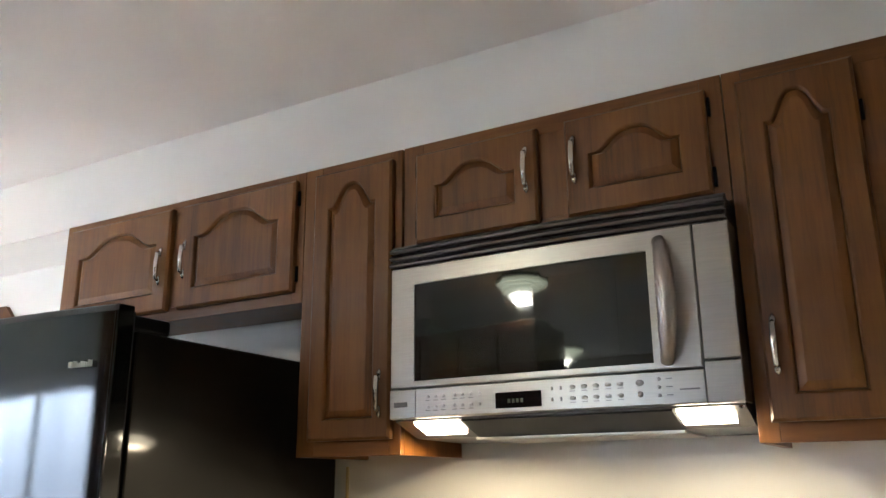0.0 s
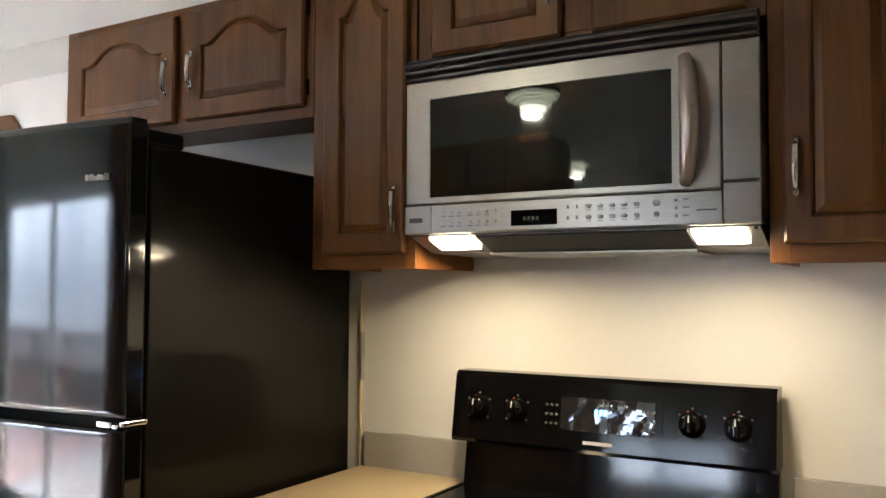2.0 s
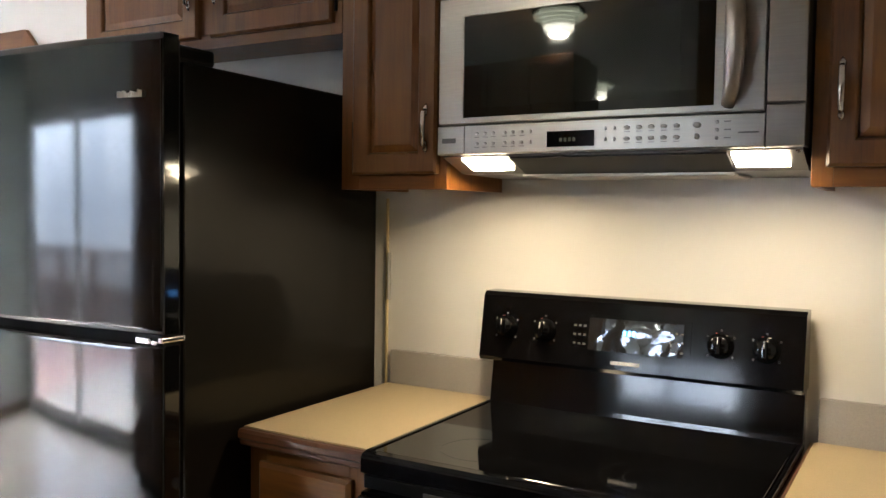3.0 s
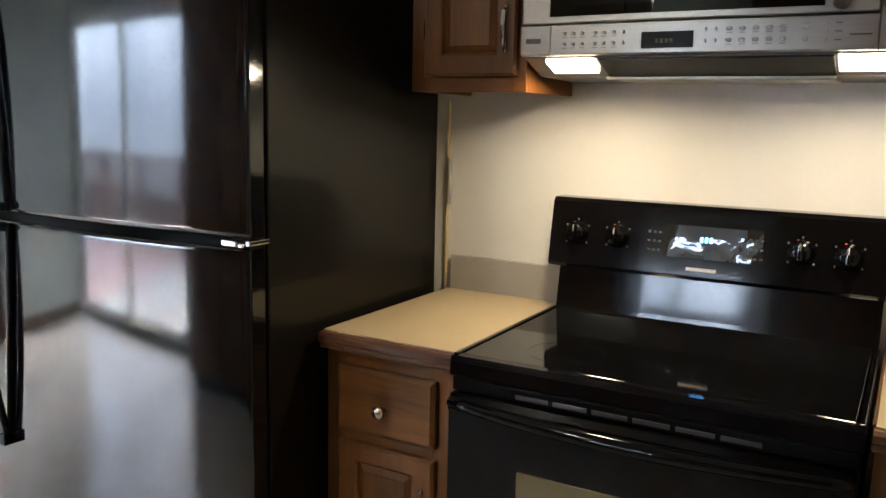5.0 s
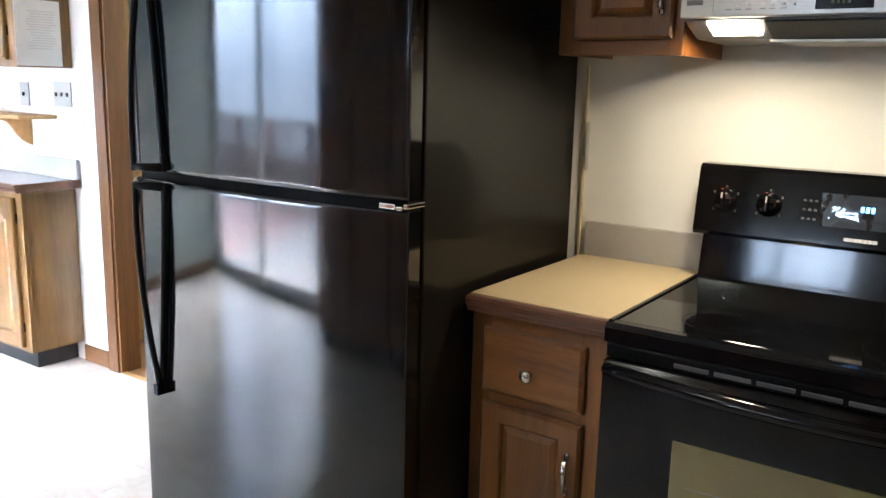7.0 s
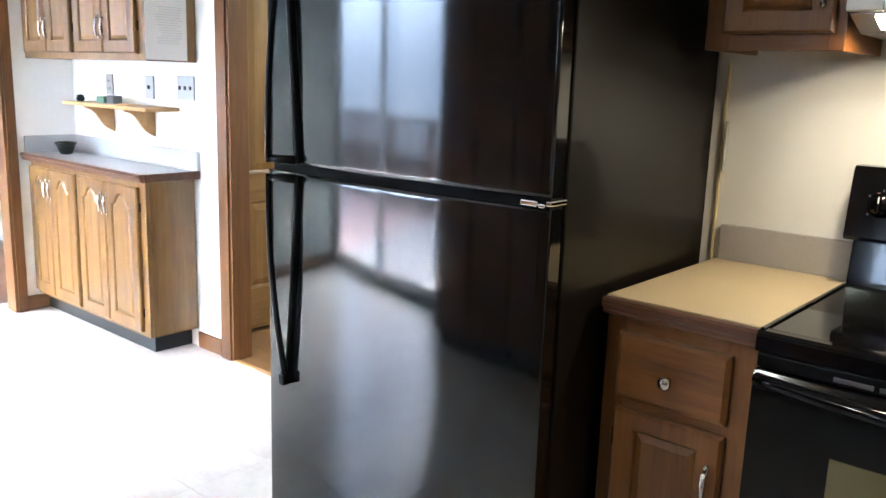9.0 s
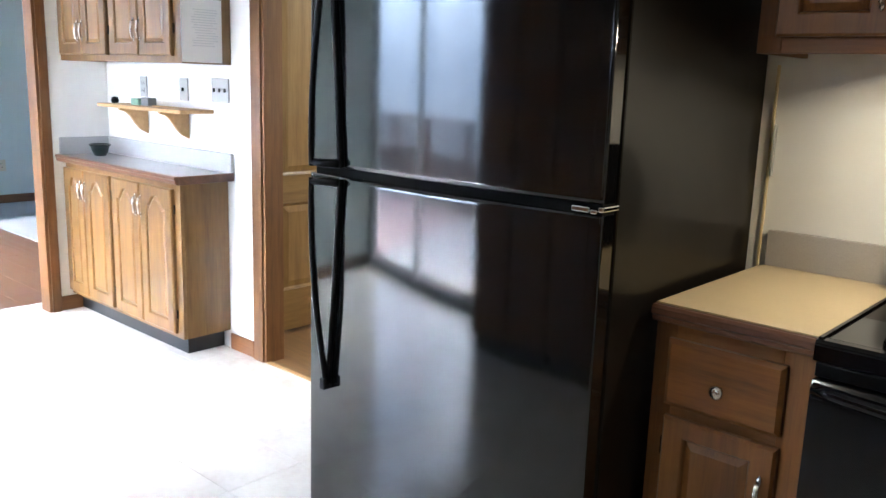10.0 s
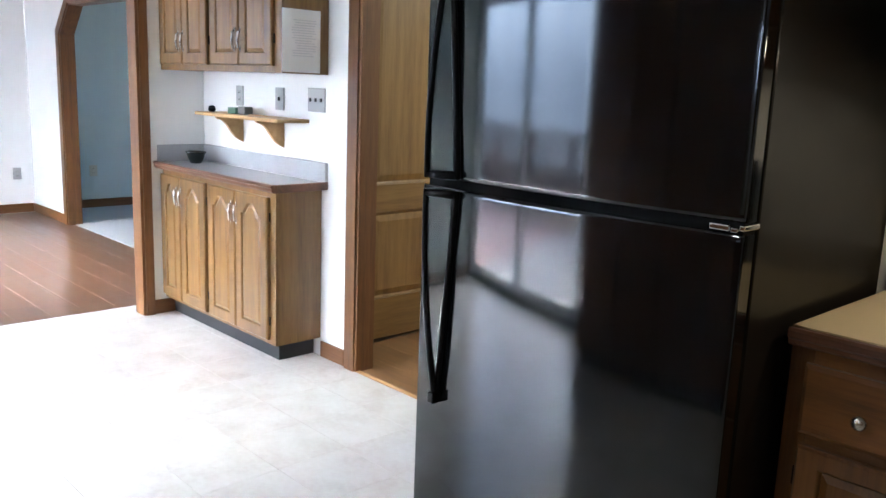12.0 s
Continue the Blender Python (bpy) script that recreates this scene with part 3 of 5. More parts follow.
wall_cabinet(-1.362, -0.327, 1.885, SOFF_Z, [(-1.318, -0.840, 1.915, 2.236, (-0.868, 1.995, 2.115, -1.322)), (-0.790, -0.350, 1.915, 2.236, (-0.765, 2.002, 2.122, -0.345))],
             "brown stained wood cabinet with two arched doors above the refrigerator", rise=0.06)
wall_cabinet(-0.325, -0.004, 1.478, SOFF_Z, [(-0.279, -0.026, 1.516, 2.234, (-0.052, 1.565, 1.685, -0.284))], "tall narrow brown stained wood wall cabinet beside the microwave", stile=0.048, rise=0.065)
wall_cabinet(0.002, 0.812, 1.975, SOFF_Z, [(0.048, 0.383, 1.992, 2.228, (0.358, 2.065, 2.185, 0.044)), (0.455, 0.778, 1.992, 2.228, (0.478, 2.065, 2.185, 0.783))],
             "brown stained wood cabinet with two arched doors above the microwave", rise=0.05)
wall_cabinet(0.814, 1.46, 1.482, SOFF_Z, [(0.842, 1.068, 1.520, 2.228, (0.866, 1.605, 1.725, 1.073)), (1.140, 1.415, 1.520, 2.228, (1.390, 1.605, 1.725, 1.136))],
             "tall brown stained wood wall cabinet with arched doors", stile=0.048, rise=0.065)


# ---- over-the-range microwave ----
def microwave():
    mw = thing("microwave", (0.4, -0.2, 1.556), "stainless over-range microwave with a dark window, lamps lit", "microwave")
    mw.location = (0, 0, 0)
    x0, x1, yf = 0.008, 0.808, -0.372
    prof = [(-0.004, 1.513), (-0.255, 1.517), (-0.352, 1.552), (-0.352, 1.972), (-0.004, 1.972)]
    part("body", extrude_x(prof, x0 + 0.004, x1 - 0.004), STEELD, mw, "dark grey steel case")
    bow = lambda u: -0.012 * math.sin(math.pi * u)
    # vent grille
    grille = part("vent_grille", box(x0, x1, -0.366, -0.353, 1.918, 1.974, 0.002), STEELD, mw, "dark louvred vent")
    for z in (1.9275, 1.945, 1.9625):
        part("slat", extrude_x([(-0.366, z - 0.007), (-0.378, z - 0.008), (-0.381, z - 0.003), (-0.374, z + 0.005), (-0.366, z + 0.007)], x0 + 0.001, x1 - 0.001, 8, bow), STEELD, grille)
    # door, with the window let into it
    def slab(xa, xb, za, zb):
        ua, ub = (xa - x0) / (x1 - x0), (xb - x0) / (x1 - x0)
        return extrude_x([(-0.353, za), (yf + 0.004, za), (yf, za + 0.003), (yf, zb - 0.003), (yf + 0.004, zb), (-0.353, zb)], xa, xb, 10, lambda u: bow(ua + (ub - ua) * u))
    wx0, wx1, wz0, wz1 = 0.077, 0.643, 1.640, 1.872
    bm = bmesh.new()
    def rim(xa, xb, za, zb):
        n = 10
        return [(xa + (xb - xa) * i / n, za) for i in range(n)] + [(xb, za + (zb - za) * i / n) for i in range(n)] + [(xb - (xb - xa) * i / n, zb) for i in range(n)] + [(xa, zb - (zb - za) * i / n) for i in range(n)]
    def ring(pts, dy):
        return [bm.verts.new((x, yf + dy + bow((x - x0) / (x1 - x0)), z)) for x, z in pts]
    out, hole = rim(x0 + 0.001, 0.738, 1.626, 1.916), rim(wx0, wx1, wz0, wz1)
    loops = [ring(out, 0.02), ring(out, 0.003), ring(shrink(out, 0.003), 0.0), ring(hole, 0.0), ring(hole, 0.02)]
    for a, b in zip(loops, loops[1:] + loops[:1]):
        ring_faces(bm, a, b)
    door = part("door", bm, STEEL, mw)
    def pane(xa, xb, za, zb, dy, m, nm, lab=""):
        ua, ub = (xa - x0) / (x1 - x0), (xb - x0) / (x1 - x0)
        return part(nm, extrude_x([(-0.353, za), (yf + dy, za), (yf + dy, zb), (-0.353, zb)], xa, xb, 12, lambda u: bow(ua + (ub - ua) * u)), m, door, lab)
    pane(wx0 + 0.001, wx1 - 0.001, wz0 + 0.001, wz1 - 0.001, 0.002, MWGLASS, "window", "dark glass window")
    pane(0.125, 0.575, 1.662, 1.845, 0.0013, MWMESH, "screen", "grey perforated screen")
    # handle
    pts, rad = [], []
    for i in range(13):
        u = i / 12
        b = math.sin(math.pi * u)
        pts.append((0.668 + 0.020 * b ** 0.5, yf - 0.004 - 0.044 * b ** 0.42, 1.640 + 0.252 * u))
        rad.append(0.0135 + 0.0065 * b)
    part("handle", tube(pts, rad, 14, 0.75), HANDLE, door, "curved satin metal handle", True)
    # control strip, badge and right-hand panel
    strip = part("control_panel", slab(0.083, 0.738, 1.556, 1.624), STEEL, mw)
    part("badge_panel", slab(x0 + 0.001, 0.081, 1.556, 1.624), STEEL, mw)
    part("badge", box(0.022, 0.058, yf - 0.004, yf + 0.001, 1.583, 1.594, 0.001), PRINTD, mw, "small grey maker's bar")
    part("side_panel", slab(0.741, x1, 1.640, 1.916), STEEL, mw)
    part("side_skin", box(x1 - 0.0035, x1 + 0.001, -0.366, -0.30, 1.558, 1.916, 0.001), STEEL, mw)
    part("lower_side_panel", slab(0.741, x1, 1.556, 1.638), STEEL, mw)
    part("display", box(0.292, 0.400, -0.3862, -0.376, 1.567, 1.601, 0.001), BLACK, strip, "black clock display")
    for i in range(4):
        part("digit", box(0.322 + 0.010 * i, 0.328 + 0.010 * i, -0.3868, -0.3862, 1.578, 1.586), DISPG, strip)
    def btn(x, z, w, h):
        u = (x - x0) / (x1 - x0)
        y = yf + bow(u)
        bm = lathe([(0.5 * h, 0.0), (0.5 * h, 0.0025), (0.32 * h, 0.0045)], 10, (0, 0, 0), "y")
        ob = part("button", bm, BUTTON, strip, "", True)
        ob.location, ob.scale = (x, y + 0.0005, z), (w / h, 1, 1)
    for z in (1.603, 1.580):
        for x in (0.116, 0.137, 0.158, 0.188, 0.208, 0.230):
            btn(x, z, 0.009, 0.007)
        btn(0.252, z, 0.005, 0.008)
        for x in (0.424, 0.444):
            btn(x, z, 0.005, 0.008)
        for i in range(5):
            btn(0.470 + 0.0255 * i, z, 0.013, 0.0085)
        btn(0.612, z, 0.016 if z > 1.59 else 0.011, 0.012)
        for x in (0.116, 0.137, 0.158, 0.188, 0.208, 0.230, 0.470, 0.4955, 0.521, 0.5465, 0.572):
            y = yf + bow((x - x0) / (x1 - x0))
            part("caption", box(x - 0.006, x + 0.006, y - 0.0008, y + 0.002, z - 0.0092, z - 0.0076), PRINTD, strip)
    for z in (1.608, 1.592, 1.576):
        btn(0.650, z, 0.007, 0.007)
        part("caption", box(0.664, 0.676, yf - 0.0085, yf - 0.002, z - 0.001, z + 0.001), PRINTD, strip)
    part("caption", box(0.690, 0.728, yf - 0.0065, yf - 0.001, 1.584, 1.587), PRINTD, strip)
    # underside: lamp lenses and the dark intake between them
    def sloped(xa, xb, lift, m, nm, lab="", ya=-0.257):
        return part(nm, extrude_x([(ya, 1.5165 + (-0.257 - ya) * 0.364 - lift), (-0.349, 1.550 - lift), (-0.349, 1.556), (ya, 1.522 + (-0.257 - ya) * 0.364)], xa, xb), m, mw, lab)
    sloped(0.062, 0.170, 0.006, LAMP, "lamp_lens", "glowing warm lamp lens", -0.290)
    sloped(0.672, 0.775, 0.006, LAMP, "lamp_lens", "glowing warm lamp lens", -0.290)
    sloped(0.186, 0.664, 0.003, RUBBER, "intake_grille", "dark intake grille")
    part("rear_strip", box(0.20, 0.66, -0.235, -0.06, 1.508, 1.514, 0.001), STEEL, mw)
    part("front_lip", box(0.178, 0.664, -0.262, -0.250, 1.509, 1.516, 0.002), STEEL, mw, "thin steel lip under the intake")
    part("screw", lathe([(0.006, 0), (0.006, 0.004), (0.003, 0.006)], 10, (0.797, -0.345, 1.552), "y"), CHROME, mw)
    for x, watts in ((0.116, 0.168), (0.722, 0.134)):
        lamp = new("microwave_lamp", bpy.data.lights.new("microwave_lamp", "AREA"))
        lamp.data.shape, lamp.data.size, lamp.data.size_y = "RECTANGLE", 0.07, 0.05
        lamp.data.energy, lamp.data.color = watts, (1.0, 0.735, 0.42)
        lamp.matrix_world = look((x, -0.320, 1.519), (x, -0.40, 0.9))


microwave()


# ---- range ----
def stove():
    st = thing("range", (0, 0, 0), "black freestanding electric range with a glass cooktop", "range")
    x0, x1 = 0.002, 0.788
    part("body", box(x0, x1, -0.62, -0.03, 0.03, 0.905), PLASTIC, st)
    part("cooktop_frame", extrude_x([(-0.06, 0.905), (-0.632, 0.905), (-0.648, 0.912), (-0.654, 0.902), (-0.654, 0.872), (-0.640, 0.866), (-0.06, 0.866)], x0 - 0.004, x1 + 0.004), BLACK, st)
    part("cooktop", box(x0 + 0.012, x1 - 0.012, -0.628, -0.070, 0.906, 0.9145, 0.002), CERAM, st, "black ceramic glass cooktop")
    part("cooktop_edge", extrude_x([(-0.626, 0.9142), (-0.646, 0.9135), (-0.653, 0.907), (-0.640, 0.9065), (-0.626, 0.907)], x0 - 0.003, x1 + 0.003), BLACK, st)
    for xa in (x0 - 0.004, x1 - 0.008):
        part("side_trim", box(xa, xa + 0.012, -0.64, -0.072, 0.905, 0.917, 0.003), BLACK, st)
    for cx, cy, r in ((0.20, -0.50, 0.085), (0.20, -0.245, 0.075), (0.585, -0.245, 0.085), (0.585, -0.49, 0.115), (0.585, -0.49, 0.070)):
        bm = bmesh.new()
        n = 40
        a = [bm.verts.new((cx + r * math.cos(2 * math.pi * i / n), cy + r * math.sin(2 * math.pi * i / n), 0.91475)) for i in range(n)]
        b = [bm.verts.new((cx + (r - 0.003) * math.cos(2 * math.pi * i / n), cy + (r - 0.003) * math.sin(2 * math.pi * i / n), 0.91475)) for i in range(n)]
        ring_faces(bm, a, b)
        part("burner_mark", bm, RING, st)
    # backguard: plain riser, and the control panel leaning out above it
    part("riser", extrude_x([(-0.022, 0.905), (-0.068, 0.905), (-0.064, 0.925), (-0.046, 1.040), (-0.022, 1.040)], x0, x1), ENAMEL, st)
    cp = part("control_panel", extrude_x([(-0.026, 1.036), (-0.112, 1.034), (-0.118, 1.044), (-0.092, 1.204), (-0.080, 1.214), (-0.026, 1.214)], x0 - 0.008, x1 + 0.004), BLACK, st)
    def on_panel(z):
        return -0.118 + (z - 1.044) / 0.16 * 0.026
    tilt = math.atan2(0.026, 0.16)
    def flat(nm, xa, xb, za, zb, m, lift=0.002, lab=""):
        bm = prism([(on_panel(za) - lift, za), (on_panel(zb) - lift, zb), (on_panel(zb) + 0.004, zb), (on_panel(za) + 0.004, za)], "x", xa, xb)
        return part(nm, bm, m, cp, lab)
    flat("display", 0.245, 0.545, 1.082, 1.172, BLACK, 0.003, "black touch control display")
    film = bmesh.new()
    nx, nz = 15, 5
    rnd = random.Random(4)
    grid = [[film.verts.new((0.296 + 0.232 * i / nx, on_panel(1.088 + 0.078 * k / nz) - 0.004 - 0.0034 * rnd.random(), 1.088 + 0.078 * k / nz)) for k in range(nz + 1)] for i in range(nx + 1)]
    for i in range(nx):
        for k in range(nz):
            film.faces.new((grid[i][k], grid[i + 1][k], grid[i + 1][k + 1], grid[i][k + 1]))
    part("display_film", film, FILM, cp, "crinkled clear protective film", True)
    for i in range(3):
        flat("digit", 0.384 + 0.011 * i, 0.391 + 0.011 * i, 1.128, 1.141, DISP, 0.0085, "blue clock digit")
    for i in range(3):
        for k in range(3):
            flat("key_mark", 0.255 + 0.013 * i, 0.262 + 0.013 * i, 1.098 + 0.022 * k, 1.103 + 0.022 * k, PRINTD, 0.004)
            flat("key_mark", 0.497 + 0.013 * i, 0.503 + 0.013 * i, 1.098 + 0.022 * k, 1.102 + 0.022 * k, PRINTD, 0.0075)
    for i in range(7):
        flat("badge", 0.355 + 0.0104 * i, 0.3645 + 0.0104 * i, 1.057, 1.065, PRINT, 0.001, "pale maker's badge bars" if i == 0 else "")
    for kx in (0.068, 0.176, 0.612, 0.712):
        z = 1.124
        y = on_panel(z)
        knob = part("knob", lathe([(0.030, 0.0), (0.030, 0.004), (0.026, 0.008), (0.023, 0.022), (0.020, 0.026)], 24, (0, 0, 0), "y"), BLACK, cp, "round black control knob", True)
        knob.location, knob.rotation_euler = (kx, y, z), (-tilt, 0, 0)
        part("grip", box(-0.006, 0.006, -0.036, -0.020, -0.021, 0.021, 0.004), BLACK, knob)
        part("pointer", box(-0.001, 0.001, -0.0366, -0.0355, 0.004, 0.019), PRINT, knob)
        for a in (-130, -55, 0, 55, 130):
            dx, dz = 0.036 * math.sin(radians(a)), 0.036 * math.cos(radians(a))
            flat("dial_mark", kx + dx - 0.0018, kx + dx + 0.0018, z + dz - 0.0022, z + dz + 0.0022, PRINTD, 0.0012)
        flat("indicator", kx - 0.012, kx - 0.007, z + 0.026, z + 0.030, glow_red, 0.0012)
    # front: vent slots, oven door with bowed handle and window, drawer
    part("vent_panel", box(x0, x1, -0.648, -0.62, 0.838, 0.866, 0.002), PLASTIC, st)
    for i in range(6):
        part("vent_slot", box(0.15 + 0.082 * i, 0.222 + 0.082 * i, -0.6490, -0.640, 0.843, 0.853, 0.001), STEELD, st)
    door = part("oven_door", extrude_x([(-0.622, 0.235), (-0.655, 0.235), (-0.662, 0.245), (-0.662, 0.818), (-0.655, 0.832), (-0.622, 0.832)], x0, x1), BLACK, st, "black enamel oven door")
    part("window", box(0.165, 0.625, -0.6645, -0.655, 0.40, 0.694, 0.002), OVENGL, door, "brown tinted oven window")
    # pale bars laid on the glass imitate glints off the oven racks
    for z in (0.60, 0.47):
        part("rack_glint", tube([(0.20, -0.6652, z), (0.59, -0.6652, z)], 0.0012, 6), PRINTD, door)
    prof, rad = [], []
    for i in range(21):
        u = i / 20
        b = math.sin(math.pi * u)
        prof.append((x0 + 0.008 + (x1 - x0 - 0.016) * u, -0.668 - 0.034 * b ** 0.8, 0.818 - 0.006 * b))
        rad.append(0.013 + 0.003 * b)
    part("handle", tube(prof, rad, 12, 1.1), BLACK, door, "bowed black door handle", True)
    for x in (x0 + 0.018, x1 - 0.018):
        part("handle_mount", box(x - 0.014, x + 0.014, -0.676, -0.655, 0.798, 0.826, 0.004), BLACK, door)
    drawer = part("storage_drawer", box(x0, x1, -0.660, -0.622, 0.045, 0.228, 0.006), BLACK, st)
    part("drawer_grip", box(x0 + 0.12, x1 - 0.12, -0.668, -0.655, 0.205, 0.222, 0.003), PLASTIC, drawer)
    for x in (0.05, 0.74):
        for y in (-0.58, -0.09):
            part("foot", lathe([(0.018, 0.002), (0.018, 0.012), (0.012, 0.034)], 12, (x, y, 0)), PLASTIC, st)


glow_red = gloss("red_print", (0.45, 0.05, 0.03), 0.5)
stove()


# ---- base cabinets and worktops beside the range ----
def base_cabinet(x0, x1, dx0, dx1, label, handle_right=True):
    cab = thing("base_cabinet", (0, 0, 0), label, "base cabinet", "base cabinets")
    yf = -0.588
    part("body", boxes((x0, x1, yf + 0.02, -0.003, 0.1, 0.868)), CAB, cab)
    part("toe_kick", box(x0 + 0.01, x1 - 0.01, yf + 0.075, yf + 0.09, 0.002, 0.099), RUBBER, cab, "black toe kick")
    for xa, xb in ((x0, dx0 + 0.012), (dx1 - 0.012, x1)):
        part("face_stile", box(xa, xb, yf, yf + 0.02, 0.1, 0.868, 0.0015), CAB, cab)
    for za, zb in ((0.1, 0.14), (0.626, 0.680), (0.812, 0.868)):
        part("face_rail", box(dx0 + 0.012, dx1 - 0.012, yf, yf + 0.02, za, zb, 0.0015), CABX, cab)
    bm = bmesh.new()
    o = [(dx0, 0.667), (dx1, 0.667), (dx1, 0.827), (dx0, 0.827)]
    a, b, c = loop_at(bm, o, yf - 0.001), loop_at(bm, o, yf - 0.013), loop_at(bm, shrink(o, 0.010), yf - 0.021)
    ring_faces(bm, a, b)
    ring_faces(bm, b, c)
    bm.faces.new(c)
    bm.faces.new(list(reversed(a)))
    dr = part("drawer_front", bm, CABX, cab)
    part("knob", lathe([(0.007, 0), (0.006, 0.010), (0.011, 0.015), (0.0165, 0.021), (0.0165, 0.025), (0.010, 0.031)], 18, (0.5 * (dx0 + dx1), yf - 0.021, 0.738), "y"), NICKEL, dr, "round nickel knob", True)
    door = panel_door(cab, dx0 + 0.004, dx1, 0.125, 0.640, yf - 0.001, 0.02, 0.052, 0.0)
    pull(door, dx1 - 0.027 if handle_right else dx0 + 0.03, 0.462, 0.575, yf - 0.021)
    for z in (0.21, 0.56):
        hinge(door, dx0 if handle_right else dx1 + 0.004, z, yf - 0.001)


base_cabinet(-0.376, -0.010, -0.336, -0.066, "brown stained wood base cabinet with a drawer over a door")
base_cabinet(0.806, 1.46, 0.85, 1.41, "brown stained wood base cabinet at the far side of the range", False)


def worktop(x0, x1, label):
    top = thing("worktop", (0, 0, 0), label, "worktop")
    part("slab", box(x0, x1, -0.612, -0.022, 0.870, 0.908, 0.001), LAM, top)
    part("laminate_top", box(x0, x1, -0.622, -0.021, 0.9085, 0.9125, 0.001), LAM, top)
    part("front_edge", extrude_x([(-0.6125, 0.868), (-0.628, 0.868), (-0.633, 0.874), (-0.633, 0.882), (-0.640, 0.888), (-0.640, 0.901), (-0.634, 0.908), (-0.6125, 0.908)], x0 - 0.003, x1), EDGE, top, "moulded wood front edge")
    if x0 > 0:
        part("end_edge", box(x0 - 0.006, x0 - 0.0005, -0.612, -0.03, 0.868, 0.9125, 0.001), EDGE, top, "reddish wood end edge")
    part("backsplash", box(x0 + 0.008, x1, -0.0205, -0.002, 0.9085, 1.012, 0.002), LAMG, top, "grey laminate upstand")


worktop(-0.364, -0.006, "beige laminate worktop with a wood edge beside the refrigerator")
worktop(0.806, 1.46, "beige laminate worktop with a wood edge beside the range")


# ---- refrigerator ----
def fridge():
    fr = thing("refrigerator", (0, 0, 0), "glossy black top-freezer refrigerator with looped handles", "refrigerator")
    x0, x1 = -1.345, -0.390
    shell = box(x0 + 0.004, x1, -0.785, -0.035, 0.03, 1.742, 0.006)
    for v in shell.verts:
        if v.co.x > x0 + 0.1:
            v.co.x -= 0.010 * (v.co.y + 0.785) / 0.75
    part("body", shell, SIDE, fr, "black textured steel side")
    def skin(z0, z1, nm):
        bm = bmesh.new()
        r = 0.007
        front = []
        offs = [r * (1 - math.cos(math.pi / 2 * i / 6)) for i in range(7)]
        xs = [x0 + o for o in offs] + [x0 + r + (x1 - x0 - 2 * r) * i / 32 for i in range(1, 32)] + [x1 - o for o in reversed(offs)]
        for x in xs:
            u = (x - x0) / (x1 - x0)
            e = min(x - x0, x1 - x)
            y = -0.842 - 0.030 * (1 - (2 * u - 1) ** 2)
            if e < r:
                y += r - math.sqrt(max(0.0, r * r - (r - e) ** 2))
            front.append((x, y))
        n = len(front) - 1
        cols = [[bm.verts.new((x, y, z)) for x, y in front] for z in (z0 + 0.003, z1 - 0.003)]
        near = [[bm.verts.new((x, y, z)) for x, y in front] for z in (z0 + 0.016, z1 - 0.016)]
        flat = [[bm.verts.new((x, y, z)) for x, y in front] for z in (z0 + 0.024, z1 - 0.024)]
        lip = [[bm.verts.new((x, y + 0.003, z)) for x, y in front] for z in (z0, z1)]
        rear = [[bm.verts.new((x, -0.796, z)) for x, y in front] for z in (z0, z1)]
        for a, b in ((flat[0], flat[1]), (flat[1], near[1]), (near[1], cols[1]), (cols[0], near[0]), (near[0], flat[0]), (cols[1], lip[1]), (lip[1], rear[1]), (rear[1], rear[0]), (rear[0], lip[0]), (lip[0], cols[0])):
            for i in range(n):
                bm.faces.new((a[i], a[i + 1], b[i + 1], b[i]))
        for i in (0, n):
            bm.faces.new((cols[0][i], near[0][i], flat[0][i], flat[1][i], near[1][i], cols[1][i], lip[1][i], rear[1][i], rear[0][i], lip[0][i]))
        ob = part(nm, bm, FRONT, fr, "glossy black door", False)
        for p in ob.data.polygons:
            p.use_smooth = abs(p.normal.z) < 0.5 and abs(p.normal.x) < 0.98
        return ob
    upper = skin(1.150, 1.795, "freezer_door")
    lower = skin(0.075, 1.125, "fridge_door")
    part("door_gap", box(x0 + 0.02, x1 - 0.006, -0.835, -0.786, 1.100, 1.160), HOLE, fr)
    part("gasket", boxes((x0 + 0.012, x1 - 0.008, -0.7955, -0.7855, 1.150, 1.785), (x0 + 0.012, x1 - 0.008, -0.7955, -0.7855, 0.08, 1.112)), RUBBER, fr)
    part("hinge_bracket", boxes((x1 - 0.070, x1 - 0.026, -0.856, -0.81, 1.131, 1.144), (x1 - 0.026, x1 - 0.010, -0.852, -0.80, 1.129, 1.139), (x1 - 0.010, x1 + 0.002, -0.846, -0.78, 1.133, 1.145), bevel=0.003), CHROME, fr, "bright centre hinge bracket")
    part("hinge_cover", box(x1 - 0.14, x1 - 0.01, -0.794, -0.68, 1.7425, 1.780, 0.008), PLASTIC, fr, "black hinge cover")
    part("base_grille", box(x0 + 0.02, x1 - 0.02, -0.80, -0.70, 0.004, 0.07, 0.004), PLASTIC, fr)
    # looped handles: a diagonal leg on the door and a bowed leg standing off
    def loop_handle(z_gap, z_tip, door):
        s = 1 if z_tip > z_gap else -1
        n = 12
        inner, ri, outer, ro = [], [], [], []
        for i in range(n + 1):
            u = i / n
            z = z_gap + (z_tip - z_gap) * u
            inner.append((-1.187 - 0.058 * u ** 1.15, -0.864 + 0.006 * u, z))
            ri.append(0.0115 - 0.0030 * u)
            outer.append((-1.264 + 0.026 * u ** 1.6, -0.902 - 0.006 * math.sin(math.pi * u) + 0.035 * u ** 2, z))
            ro.append(0.0088 + 0.0015 * u)
